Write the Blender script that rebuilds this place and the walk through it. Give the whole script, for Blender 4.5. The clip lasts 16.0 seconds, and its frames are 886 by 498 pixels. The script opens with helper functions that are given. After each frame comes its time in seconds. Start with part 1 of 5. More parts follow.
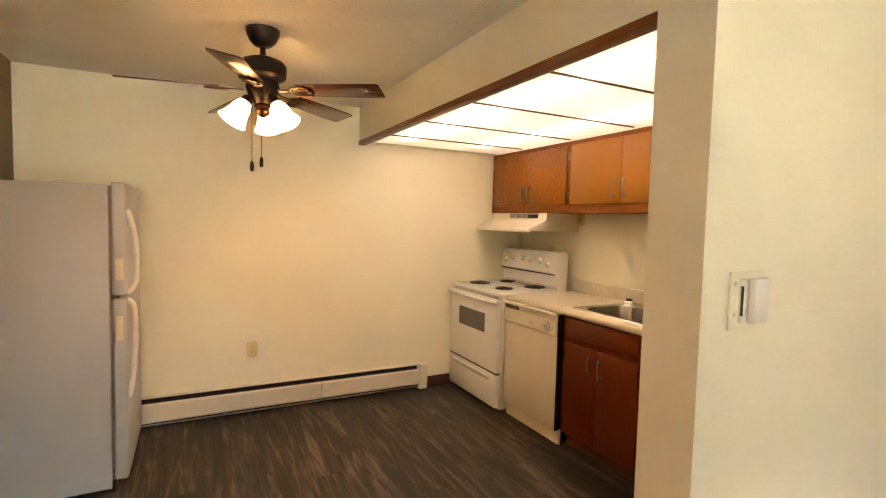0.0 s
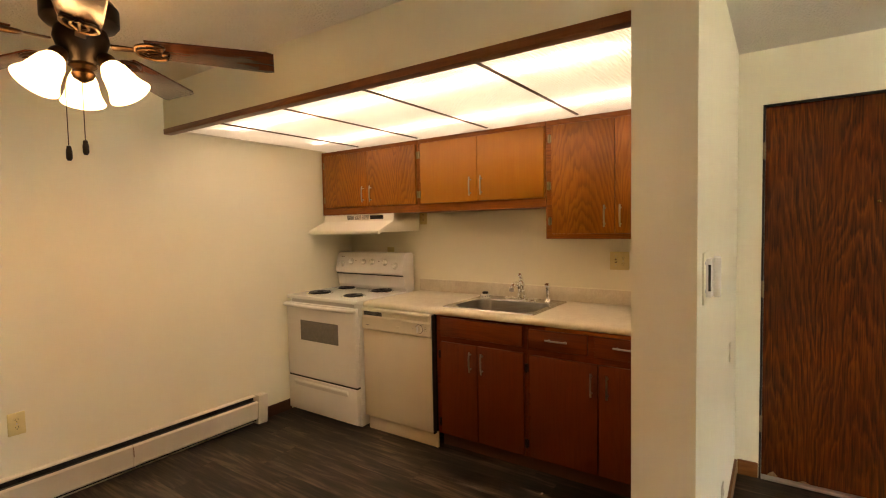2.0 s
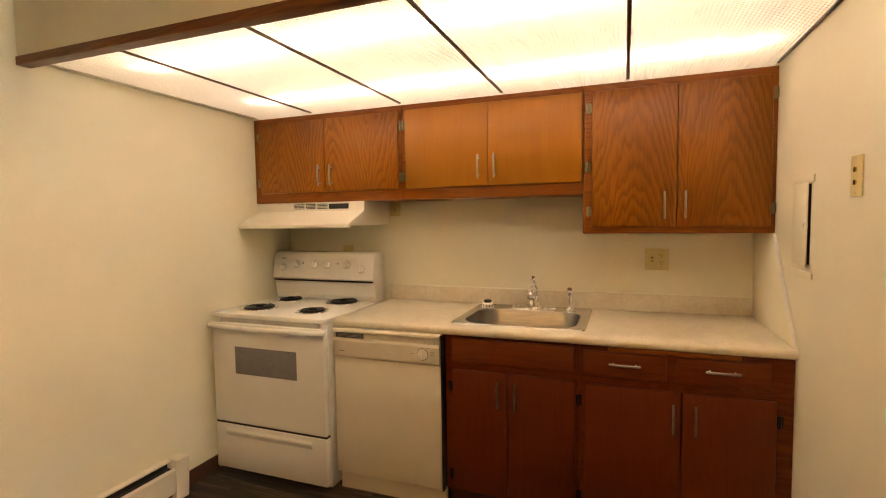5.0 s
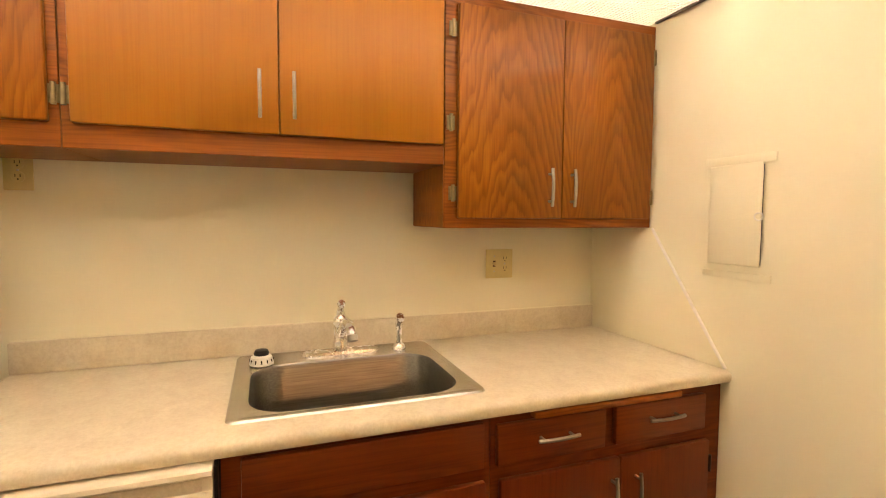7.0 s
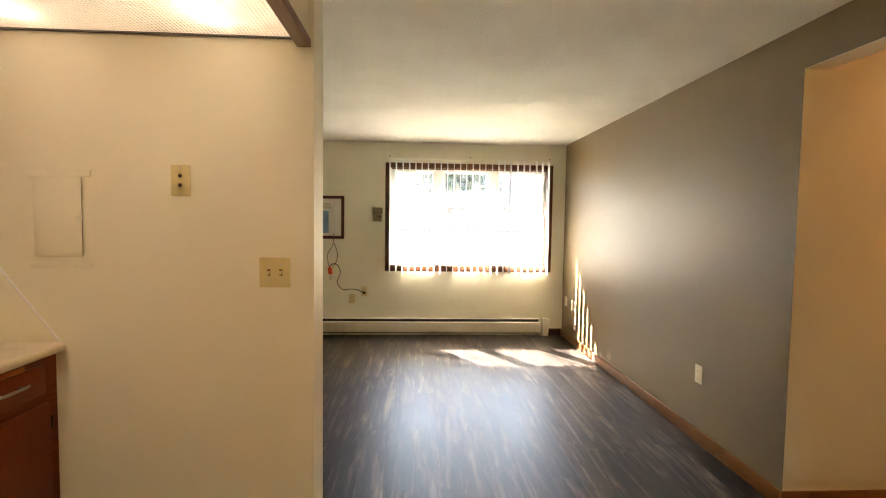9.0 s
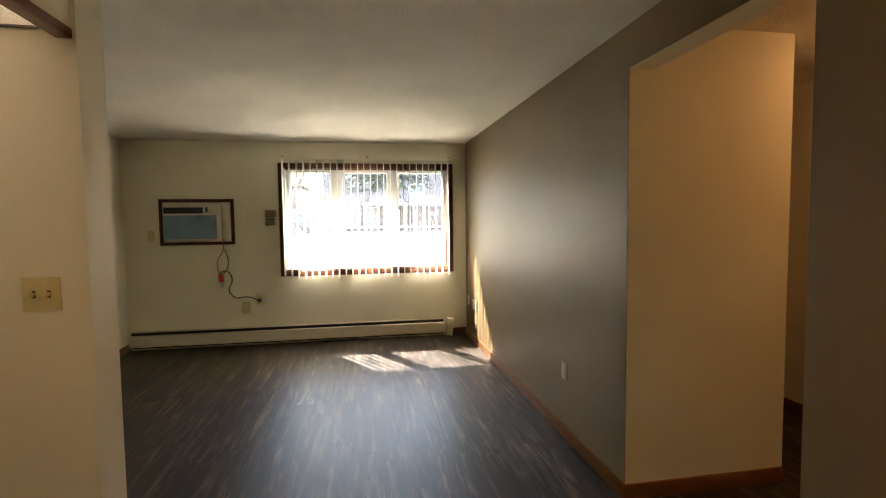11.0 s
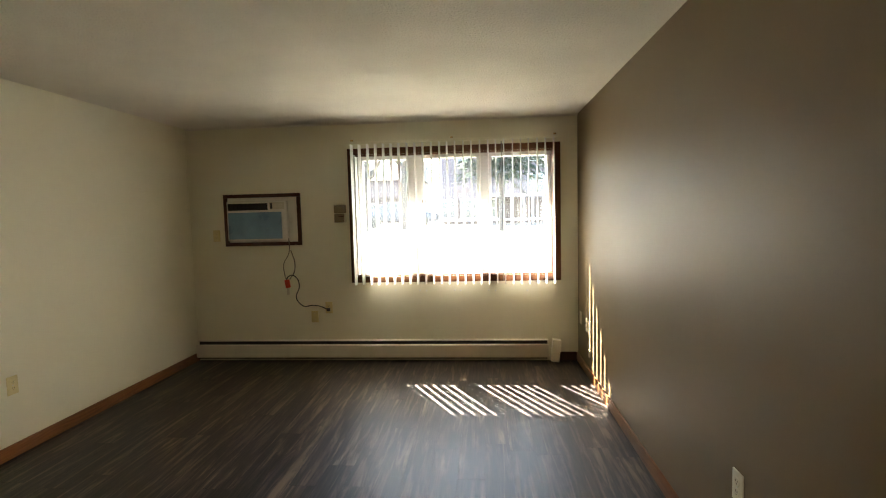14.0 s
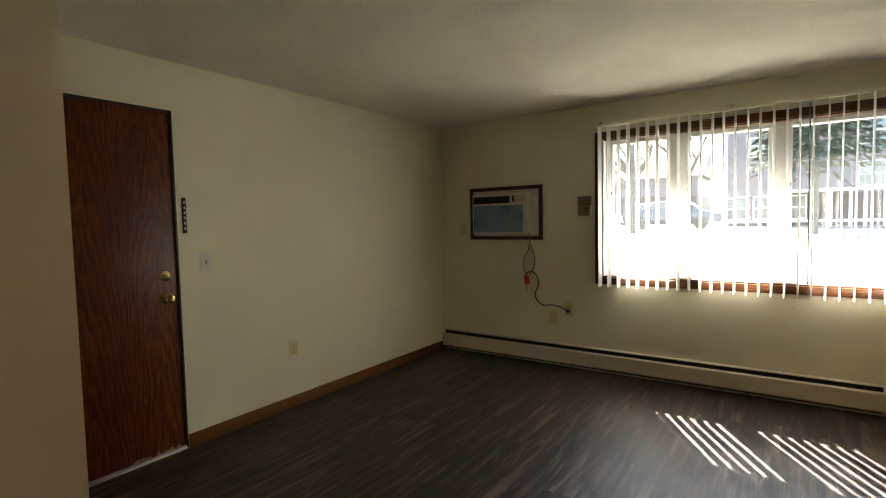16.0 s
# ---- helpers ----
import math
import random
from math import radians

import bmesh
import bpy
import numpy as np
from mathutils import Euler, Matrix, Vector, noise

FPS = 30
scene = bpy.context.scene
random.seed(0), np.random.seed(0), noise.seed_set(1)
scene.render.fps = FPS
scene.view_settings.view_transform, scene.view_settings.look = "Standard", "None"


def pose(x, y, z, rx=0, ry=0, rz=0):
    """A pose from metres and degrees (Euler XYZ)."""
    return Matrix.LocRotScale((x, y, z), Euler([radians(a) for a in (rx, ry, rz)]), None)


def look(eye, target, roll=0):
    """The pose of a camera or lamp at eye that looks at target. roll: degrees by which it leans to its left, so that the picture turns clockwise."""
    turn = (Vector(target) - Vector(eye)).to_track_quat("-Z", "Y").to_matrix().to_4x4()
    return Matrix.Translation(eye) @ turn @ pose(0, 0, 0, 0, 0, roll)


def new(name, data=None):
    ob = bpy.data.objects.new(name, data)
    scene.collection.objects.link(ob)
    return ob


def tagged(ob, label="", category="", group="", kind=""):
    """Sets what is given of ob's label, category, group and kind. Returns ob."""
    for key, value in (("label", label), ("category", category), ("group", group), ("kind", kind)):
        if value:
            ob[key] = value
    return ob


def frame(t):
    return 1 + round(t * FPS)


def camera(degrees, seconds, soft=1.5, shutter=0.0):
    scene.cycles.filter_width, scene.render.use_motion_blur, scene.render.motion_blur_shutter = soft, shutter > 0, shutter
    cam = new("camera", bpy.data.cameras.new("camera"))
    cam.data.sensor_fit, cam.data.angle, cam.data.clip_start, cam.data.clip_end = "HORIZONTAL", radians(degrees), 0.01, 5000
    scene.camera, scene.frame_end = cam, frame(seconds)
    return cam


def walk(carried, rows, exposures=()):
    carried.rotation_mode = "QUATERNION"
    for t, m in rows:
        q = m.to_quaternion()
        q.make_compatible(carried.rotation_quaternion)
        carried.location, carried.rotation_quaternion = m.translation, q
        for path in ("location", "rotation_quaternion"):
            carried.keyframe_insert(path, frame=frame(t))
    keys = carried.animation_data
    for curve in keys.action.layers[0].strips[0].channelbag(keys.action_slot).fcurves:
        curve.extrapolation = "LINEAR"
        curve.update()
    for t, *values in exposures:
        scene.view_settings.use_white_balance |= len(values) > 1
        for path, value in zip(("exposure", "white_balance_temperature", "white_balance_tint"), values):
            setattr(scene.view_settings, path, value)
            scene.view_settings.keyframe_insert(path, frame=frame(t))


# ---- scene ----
cam = camera(84.7, 16.0, 1.1)
PATH = [
    (0, (0.893, 0.816, 1.466), (1.81, 2.589, 1.347), 1.4),
    (0.5, (0.766, 1.022, 1.425), (2.22, 2.39, 1.316), 1.3),
    (1, (0.663, 1.214, 1.427), (2.3, 2.358, 1.321), 0.5),
    (1.5, (0.584, 1.352, 1.436), (2.226, 2.49, 1.335), -0.4),
    (2, (0.524, 1.432, 1.447), (2.168, 2.566, 1.346), -1.1),
    (2.5, (0.483, 1.497, 1.444), (2.129, 2.628, 1.341), -1.2),
    (3, (0.458, 1.563, 1.446), (2.107, 2.69, 1.341), -1.3),
    (3.5, (0.474, 1.633, 1.442), (2.124, 2.759, 1.332), -1.3),
    (4, (0.564, 1.844, 1.45), (2.215, 2.967, 1.325), -1.3),
    (4.2, (0.604, 1.954, 1.45), (2.298, 3.009, 1.32), -1.1),
    (6.3, (1.637, 2.99, 1.385), (3.63, 3.101, 1.257), -1.1),
    (6.5, (1.786, 3.032, 1.383), (3.781, 3.011, 1.252), -0.8),
    (7, (1.941, 3.134, 1.377), (3.815, 2.449, 1.249), 0.3),
    (7.5, (1.865, 3.297, 1.36), (3.372, 1.987, 1.244), 0.6),
    (8, (1.79, 3.491, 1.346), (2.733, 1.73, 1.242), 0.6),
    (8.5, (1.746, 3.642, 1.369), (2.168, 1.69, 1.262), 0.8),
    (9, (1.669, 3.716, 1.39), (1.56, 1.722, 1.279), 0.8),
    (9.5, (1.546, 3.726, 1.408), (1.21, 1.758, 1.293), 0.4),
    (10, (1.405, 3.705, 1.424), (1.064, 1.738, 1.305), -0.4),
    (12.5, (0.89, 3.35, 1.419), (0.555, 1.382, 1.296), -1.0),
    (13, (0.851, 3.092, 1.404), (0.625, 1.109, 1.274), -1.1),
    (13.5, (0.791, 2.785, 1.41), (0.691, 0.792, 1.273), -1.3),
    (14, (0.757, 2.504, 1.449), (0.918, 0.516, 1.303), -1.4),
    (14.5, (0.668, 2.24, 1.433), (1.231, 0.326, 1.295), -1.6),
    (15, (0.637, 2.06, 1.42), (1.551, 0.286, 1.291), -1.7),
    (15.5, (0.616, 1.992, 1.386), (1.739, 0.341, 1.267), -1.6),
    (16, (0.695, 2.055, 1.361), (1.844, 0.422, 1.248), -1.3),
]
EXPOSURES = [
    (0.0, 6.72, 7600, 16), (0.5, 6.61, 7600, 15), (1.5, 6.36, 7800, 16), (4.0, 6.24, 7900, 17), (6.5, 7.02, 7200, 12), (7.5, 7.12, 7100, 12), (8.5, 6.54, 7400, 14),
    (9.0, 6.18, 7450, 14), (10.0, 5.6, 7350, 13), (12.5, 5.14, 7200, 12), (14.0, 5.08, 7200, 10), (15.0, 4.79, 7200, 9), (16.0, 4.62, 7200, 9)]
walk(cam, [(t, look(eye, target, roll)) for t, eye, target, roll in PATH], EXPOSURES)

# ---- light ----
SUN_ELEV, SUN_AZ = 46.6, 149.2
world = bpy.data.worlds.new("sky")
scene.world = world
world.use_nodes = True
wn = world.node_tree.nodes
sky = wn.new("ShaderNodeTexSky")
sky.sky_type = 'NISHITA'
sky.sun_disc = False
sky.sun_elevation, sky.sun_rotation = radians(SUN_ELEV), radians(SUN_AZ)
wn["Background"].inputs["Strength"].default_value = 0.106
world.node_tree.links.new(sky.outputs["Color"], wn["Background"].inputs["Color"])

sun = new("sun", bpy.data.lights.new("sun", 'SUN'))
sun.data.energy, sun.data.angle, sun.data.color = 4.6, radians(0.5), (1.0, 0.975, 0.93)
sx, sy = math.sin(radians(SUN_AZ)), math.cos(radians(SUN_AZ))
sun.matrix_world = look((sx * 30, sy * 30, 30 * math.tan(radians(SUN_ELEV))), (0, 0, 0))

PANEL_GLOW, TUBE_GLOW, SHADE_GLOW, BULB_GLOW, HALL_GLOW = 0.0008, 0.262, 0.20, 10.5, 0.66
WARM = (1.0, 0.87, 0.78)
BULB = (1.0, 0.57, 0.235)


# ---- materials ----
def material(name):
    m = bpy.data.materials.new(name)
    m.use_nodes = True
    nt = m.node_tree
    return m, nt, nt.nodes["Principled BSDF"]


def node(nt, kind, **values):
    n = nt.nodes.new(kind)
    for key, value in values.items():
        n.inputs[key.replace("_", " ")].default_value = value
    return n


def coords(nt, scale=(1, 1, 1), vary=0.0):
    tc = nt.nodes.new("ShaderNodeTexCoord")
    mp = nt.nodes.new("ShaderNodeMapping")
    mp.inputs["Scale"].default_value = scale
    nt.links.new(tc.outputs["Object"], mp.inputs["Vector"])
    if vary:
        info = nt.nodes.new("ShaderNodeObjectInfo")
        comb = nt.nodes.new("ShaderNodeCombineXYZ")
        mul = nt.nodes.new("ShaderNodeMath")
        mul.operation, mul.inputs[1].default_value = 'MULTIPLY', vary
        nt.links.new(info.outputs["Random"], mul.inputs[0])
        for k in "XYZ":
            nt.links.new(mul.outputs[0], comb.inputs[k])
        nt.links.new(comb.outputs[0], mp.inputs["Location"])
    return mp.outputs["Vector"]


def noise_of(nt, vec, scale, detail=4.0, rough=0.55, distort=0.0):
    n = node(nt, "ShaderNodeTexNoise", Scale=scale, Detail=detail, Roughness=rough, Distortion=distort)
    nt.links.new(vec, n.inputs["Vector"])
    return n.outputs["Fac"]


def ramp(nt, fac, *stops):
    r = nt.nodes.new("ShaderNodeValToRGB")
    e = r.color_ramp.elements
    while len(e) < len(stops):
        e.new(0.5)
    for k, (p, c) in zip(e, stops):
        k.position, k.color = p, (*c, 1)
    nt.links.new(fac, r.inputs["Fac"])
    return r.outputs["Color"]


def mixed(nt, a, b, fac, blend='MIX'):
    m = nt.nodes.new("ShaderNodeMix")
    m.data_type, m.blend_type = 'RGBA', blend
    for sock, v in ((m.inputs["Factor"], fac), (m.inputs["A"], a), (m.inputs["B"], b)):
        if hasattr(v, "is_output"):
            nt.links.new(v, sock)
        else:
            sock.default_value = v if isinstance(v, float) else (*v, 1)
    return [o for o in m.outputs if o.type == 'RGBA'][0]


def math_of(nt, op, a, b=0.0):
    m = nt.nodes.new("ShaderNodeMath")
    m.operation = op
    for sock, v in ((m.inputs[0], a), (m.inputs[1], b)):
        if hasattr(v, "is_output"):
            nt.links.new(v, sock)
        else:
            sock.default_value = v
    return m.outputs[0]


def bump(nt, bsdf, height, strength, distance):
    b = node(nt, "ShaderNodeBump", Strength=strength, Distance=distance)
    nt.links.new(height, b.inputs["Height"])
    nt.links.new(b.outputs["Normal"], bsdf.inputs["Normal"])


def paint(name, col, rough=0.6, grain=140.0, relief=0.002, stain=0.06, strength=0.25):
    """Painted surface: roller grain, faint large stains."""
    m, nt, b = material(name)
    v = coords(nt)
    big = noise_of(nt, v, 1.3, 3.0)
    dark = tuple(c * (1 - stain) for c in col)
    nt.links.new(ramp(nt, big, (0.3, dark), (0.7, col)), b.inputs["Base Color"])
    b.inputs["Roughness"].default_value = rough
    bump(nt, b, noise_of(nt, v, grain, 3.0), strength, relief)
    return m


def plain(name, col, rough=0.4, metal=0.0, vary=0.08, scale=40.0, spec=None):
    """Plastic, enamel or metal with slight wear in colour and gloss."""
    m, nt, b = material(name)
    f = noise_of(nt, coords(nt), scale, 4.0)
    nt.links.new(ramp(nt, f, (0.3, tuple(c * (1 - vary) for c in col)), (0.7, col)), b.inputs["Base Color"])
    r = nt.nodes.new("ShaderNodeMapRange")
    r.inputs["To Min"].default_value, r.inputs["To Max"].default_value = rough * 0.8, min(1.0, rough * 1.25)
    nt.links.new(f, r.inputs["Value"])
    nt.links.new(r.outputs[0], b.inputs["Roughness"])
    b.inputs["Metallic"].default_value = metal
    if spec is not None:
        b.inputs["Specular IOR Level"].default_value = spec
    return m


def wood(name, dark, mid, light, axis='z', rings=13.0, size=3.4, rough=0.38, contrast=1.0, vary=7.0, even=0.15, line=0.16):
    """Stained oak: cathedral figure from stretched contours, with fine pores along the grain."""
    m, nt, b = material(name)
    k = {'x': (0.11, 1, 1), 'y': (1, 0.11, 1), 'z': (1, 1, 0.11)}[axis]
    p = {'x': (0.02, 1, 1), 'y': (1, 0.02, 1), 'z': (1, 1, 0.02)}[axis]
    v = coords(nt, k, vary)
    field = noise_of(nt, v, size, 2.0, 0.45, 0.3)
    pores = noise_of(nt, coords(nt, p, vary), 190.0, 3.0, 0.6)
    field = math_of(nt, 'ADD', field, math_of(nt, 'MULTIPLY', noise_of(nt, coords(nt, {'x': (0.06, 1, 1), 'y': (1, 0.06, 1), 'z': (1, 1, 0.06)}[axis], vary), 60.0, 3.0), 0.055))
    ring = math_of(nt, 'FRACT', math_of(nt, 'MULTIPLY', field, rings * 2.2))
    figure = ramp(nt, ring, (0.0, dark), (line, dark), (line + 0.2, mid), (0.62, light), (0.88, mid), (1.0, dark))
    tone = noise_of(nt, coords(nt, k, vary), 1.1, 2.0)
    calm = noise_of(nt, coords(nt, k, vary * 1.7), size * 0.9, 2.0)
    base = mixed(nt, mid, figure, math_of(nt, 'MULTIPLY', ramp(nt, calm, (0.36, (even, even, even)), (0.6, (1, 1, 1))), 0.9 * contrast))
    base = mixed(nt, base, ramp(nt, pores, (0.38, dark), (0.55, light)), 0.30)
    base = mixed(nt, base, ramp(nt, tone, (0.3, mid), (0.75, light)), 0.25)
    nt.links.new(base, b.inputs["Base Color"])
    b.inputs["Roughness"].default_value = rough
    b.inputs["Specular IOR Level"].default_value = 0.32
    bump(nt, b, pores, 0.12, 0.001)
    return m


def veneer(name, dark, mid, light, strip=0.21, rough=0.4, rings=8.0, pore=0.34, rag=0.11, climb=0.8, sway=0.8):
    """Plain-sliced oak veneer: pointed arches in book-matched strips, ragged dark late wood and long pores."""
    m, nt, b = material(name)
    tc = nt.nodes.new("ShaderNodeTexCoord")
    sep = nt.nodes.new("ShaderNodeSeparateXYZ")
    nt.links.new(tc.outputs["Object"], sep.inputs[0])
    warp = noise_of(nt, coords(nt, (1, 1, 0.22)), 5.5, 3.0, 0.55)
    ragged = noise_of(nt, coords(nt, (1, 1, 0.10)), 42.0, 3.0, 0.6)
    side = math_of(nt, 'ADD', sep.outputs["Y"], math_of(nt, 'MULTIPLY', warp, 0.12))
    u = math_of(nt, 'PINGPONG', side, strip)
    arch = math_of(nt, 'MULTIPLY', math_of(nt, 'POWER', u, 1.6), 9.0)
    field = math_of(nt, 'ADD', math_of(nt, 'MULTIPLY', sep.outputs["Z"], climb), arch)
    field = math_of(nt, 'ADD', field, math_of(nt, 'MULTIPLY', warp, sway))
    field = math_of(nt, 'ADD', field, math_of(nt, 'MULTIPLY', ragged, rag))
    ring = math_of(nt, 'FRACT', math_of(nt, 'MULTIPLY', field, rings))
    pores = noise_of(nt, coords(nt, (1, 1, 0.025)), 150.0, 3.0, 0.65)
    patch = noise_of(nt, coords(nt, (1, 1, 0.35)), 6.0, 3.0, 0.6)
    figure = ramp(nt, ring, (0.0, dark), (0.12, dark), (0.42, mid), (0.72, light), (0.93, mid), (1.0, dark))
    base = mixed(nt, mid, figure, ramp(nt, patch, (0.34, (0.35, 0.35, 0.35)), (0.58, (0.95, 0.95, 0.95))))
    base = mixed(nt, base, ramp(nt, pores, (0.40, dark), (0.58, light)), pore)
    base = mixed(nt, base, ramp(nt, noise_of(nt, coords(nt, (1, 1, 0.4)), 2.4, 3.0), (0.3, (0.55, 0.5, 0.5)), (0.7, (1.1, 1.1, 1.1))), 1.0, 'MULTIPLY')
    nt.links.new(base, b.inputs["Base Color"])
    b.inputs["Roughness"].default_value = rough
    b.inputs["Specular IOR Level"].default_value = 0.28
    bump(nt, b, pores, 0.12, 0.001)
    return m


WALL = paint("white_wall_paint", (0.85, 0.815, 0.64))
CEIL = paint("ceiling_paint", (0.82, 0.775, 0.67), 0.85, 75.0, 0.014, 0.12, 0.8)
TAUPE = paint("taupe_wall_paint", (0.198, 0.142, 0.070), 0.52, 120.0, 0.0015, 0.08, 0.2)
OAK = veneer("stained_oak", (0.2085, 0.0611, 0.0050), (0.3055, 0.0966, 0.0078), (0.3638, 0.1262, 0.0105), 0.2037, 0.36, 10.0, 0.26, 0.12, 1.0, 0.6)
OAK_PLAIN = wood("stained_birch", (0.33, 0.1113, 0.0085), (0.375, 0.1378, 0.0105), (0.415, 0.1622, 0.014), rings=4.0, contrast=0.5)
OAK_RAIL = wood("stained_oak_rail", (0.1261, 0.0296, 0.003), (0.2522, 0.0690, 0.006), (0.3298, 0.0986, 0.009), 'y', size=6.0)
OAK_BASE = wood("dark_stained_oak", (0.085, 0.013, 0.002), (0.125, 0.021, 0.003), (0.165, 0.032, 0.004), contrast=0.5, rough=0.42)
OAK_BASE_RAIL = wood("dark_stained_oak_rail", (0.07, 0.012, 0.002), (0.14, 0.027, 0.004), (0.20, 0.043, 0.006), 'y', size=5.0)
DOOR_OAK = veneer("entry_door_oak", (0.042, 0.0074, 0.0012), (0.112, 0.0210, 0.0027), (0.245, 0.062, 0.0076), strip=0.19, rings=8.5, pore=0.36, rag=0.26, climb=0.5, sway=0.5)
HALL_OAK = wood("hall_door_oak", (0.05, 0.014, 0.006), (0.085, 0.024, 0.009), (0.12, 0.036, 0.013))
TRIM_Y = wood("oak_trim_along", (0.12, 0.043, 0.011), (0.195, 0.077, 0.022), (0.26, 0.112, 0.034), 'y', size=5.0, rough=0.45)
TRIM_X = wood("oak_trim_across", (0.13, 0.045, 0.014), (0.20, 0.074, 0.022), (0.26, 0.105, 0.034), 'x', size=5.0, rough=0.45)
CASING = wood("window_casing_oak", (0.055, 0.018, 0.006), (0.105, 0.036, 0.011), (0.16, 0.058, 0.018), 'x', size=5.0)
CASING_Z = wood("window_casing_oak_upright", (0.055, 0.018, 0.006), (0.105, 0.036, 0.011), (0.16, 0.058, 0.018), 'z', size=5.0)
DARK_FRAME = wood("dark_walnut_frame", (0.035, 0.009, 0.004), (0.065, 0.018, 0.006), (0.095, 0.028, 0.009), 'x', size=5.0)
DARK_FRAME_Z = wood("dark_walnut_frame_upright", (0.035, 0.009, 0.004), (0.065, 0.018, 0.006), (0.095, 0.028, 0.009), 'z', size=5.0)
BLADE = wood("walnut_fan_blade", (0.045, 0.012, 0.005), (0.085, 0.024, 0.009), (0.13, 0.042, 0.015), 'x', size=5.0, rough=0.24)
BLADE.node_tree.nodes["Principled BSDF"].inputs["Coat Weight"].default_value = 0.3
BLADE.node_tree.nodes["Principled BSDF"].inputs["Coat Roughness"].default_value = 0.22
SOFFIT_TRIM = wood("soffit_trim_oak", (0.10, 0.030, 0.010), (0.17, 0.055, 0.017), (0.23, 0.085, 0.027), 'y', size=5.0)
VINYL_BASE = plain("brown_vinyl_base", (0.095, 0.035, 0.018), 0.45)
ENAMEL = plain("white_enamel", (0.87, 0.86, 0.82), 0.22, vary=0.03, scale=6.0)
# White refrigerator coloured grey: the shade on its unlit side is included.
FRIDGE_W = paint("pebbled_white_steel_shaded", (0.41, 0.415, 0.40), 0.38, 260.0, 0.002, 0.03, 0.35)
BISQUE = plain("bisque_enamel", (0.76, 0.69, 0.55), 0.3, vary=0.03, scale=6.0)
HOODM = plain("cream_hood_enamel", (0.80, 0.75, 0.63), 0.3, vary=0.03, scale=6.0)
HEATER = plain("beige_heater_enamel", (0.68, 0.62, 0.50), 0.4, vary=0.06, scale=8.0)
TAN_PL = plain("tan_plastic", (0.27, 0.205, 0.115), 0.45, vary=0.08)
BRIGHT_PL = plain("bright_white_plastic", (0.92, 0.92, 0.90), 0.3, vary=0.02)
AC_WHITE = plain("off_white_appliance_plastic", (0.80, 0.76, 0.66), 0.4, vary=0.04, scale=8.0)
HEATER_GREY = plain("grey_print", (0.22, 0.20, 0.18), 0.5)
PALE_GREY = plain("pale_grey_shade_and_print", (0.52, 0.50, 0.46), 0.5)
ALMOND = plain("almond_plastic", (0.70, 0.60, 0.29), 0.4, vary=0.05)
IVORY = plain("ivory_plastic", (0.64, 0.58, 0.43), 0.4, vary=0.04)
WHITE_PL = plain("white_plastic", (0.80, 0.79, 0.75), 0.4, vary=0.03)
BLACK = plain("black_plastic", (0.015, 0.014, 0.013), 0.4)
DARKGAP = plain("dark_recess", (0.02, 0.018, 0.016), 0.8)
COIL = plain("black_coil_element", (0.012, 0.012, 0.012), 0.32, metal=0.3)
CHROME = plain("chrome", (0.88, 0.87, 0.85), 0.26, metal=1.0, vary=0.1)
STEEL = plain("brushed_steel_pull", (0.42, 0.39, 0.35), 0.34, metal=1.0, vary=0.15)
BRASS = plain("worn_brass", (0.72, 0.52, 0.24), 0.25, metal=1.0, vary=0.2)
DULL_BRASS = plain("dull_brass", (0.36, 0.27, 0.16), 0.42, metal=0.9, vary=0.25)
BRONZE = plain("oil_rubbed_bronze", (0.022, 0.015, 0.011), 0.38, metal=0.55, vary=0.3)
HINGE_BR = plain("tarnished_brass_hinge", (0.34, 0.27, 0.15), 0.5, metal=0.8, vary=0.3)
BRONZE_HI = plain("antiqued_bronze", (0.075, 0.042, 0.020), 0.32, metal=0.9, vary=0.35)
OVEN_GLASS = plain("grey_oven_glass", (0.20, 0.19, 0.18), 0.12, vary=0.15)
VINYL_W = plain("white_window_vinyl", (0.80, 0.80, 0.77), 0.4, vary=0.03)
RED = plain("red_plug_tag", (0.75, 0.06, 0.02), 0.4)
CORD = plain("dark_cord", (0.05, 0.04, 0.03), 0.5)
CORD_W = plain("pale_tan_cord", (0.30, 0.25, 0.17), 0.5, vary=0.7, scale=25.0)
RUST = plain("rust_stain", (0.22, 0.085, 0.03), 0.85, vary=0.5, scale=60.0)
ALU = plain("aluminium_strip", (0.62, 0.62, 0.62), 0.35, metal=0.9)
BROWN_BAR = plain("brown_grid_bar", (0.10, 0.045, 0.018), 0.5)


def make_sink_steel(name, low, high, rough):
    m, nt, b = material(name)
    f = noise_of(nt, coords(nt, (1, 0.03, 1)), 260.0, 3.0)
    nt.links.new(ramp(nt, f, (0.3, tuple(c * low for c in (1, 0.96, 0.9))), (0.7, tuple(c * high for c in (1, 0.96, 0.9)))), b.inputs["Base Color"])
    b.inputs["Metallic"].default_value, b.inputs["Roughness"].default_value = 1.0, rough
    bump(nt, b, f, 0.03, 0.001)
    return m


def make_laminate():
    m, nt, b = material("speckled_laminate")
    v = coords(nt)
    cloud = noise_of(nt, v, 13.0, 6.0, 0.7, 0.8)
    speck = noise_of(nt, v, 120.0, 3.0, 0.7)
    base = ramp(nt, cloud, (0.34, (0.63, 0.555, 0.41)), (0.64, (0.73, 0.665, 0.51)))
    base = mixed(nt, base, ramp(nt, speck, (0.35, (0.50, 0.41, 0.31)), (0.62, (0.80, 0.74, 0.64))), 0.22)
    nt.links.new(base, b.inputs["Base Color"])
    b.inputs["Roughness"].default_value = 0.36
    return m


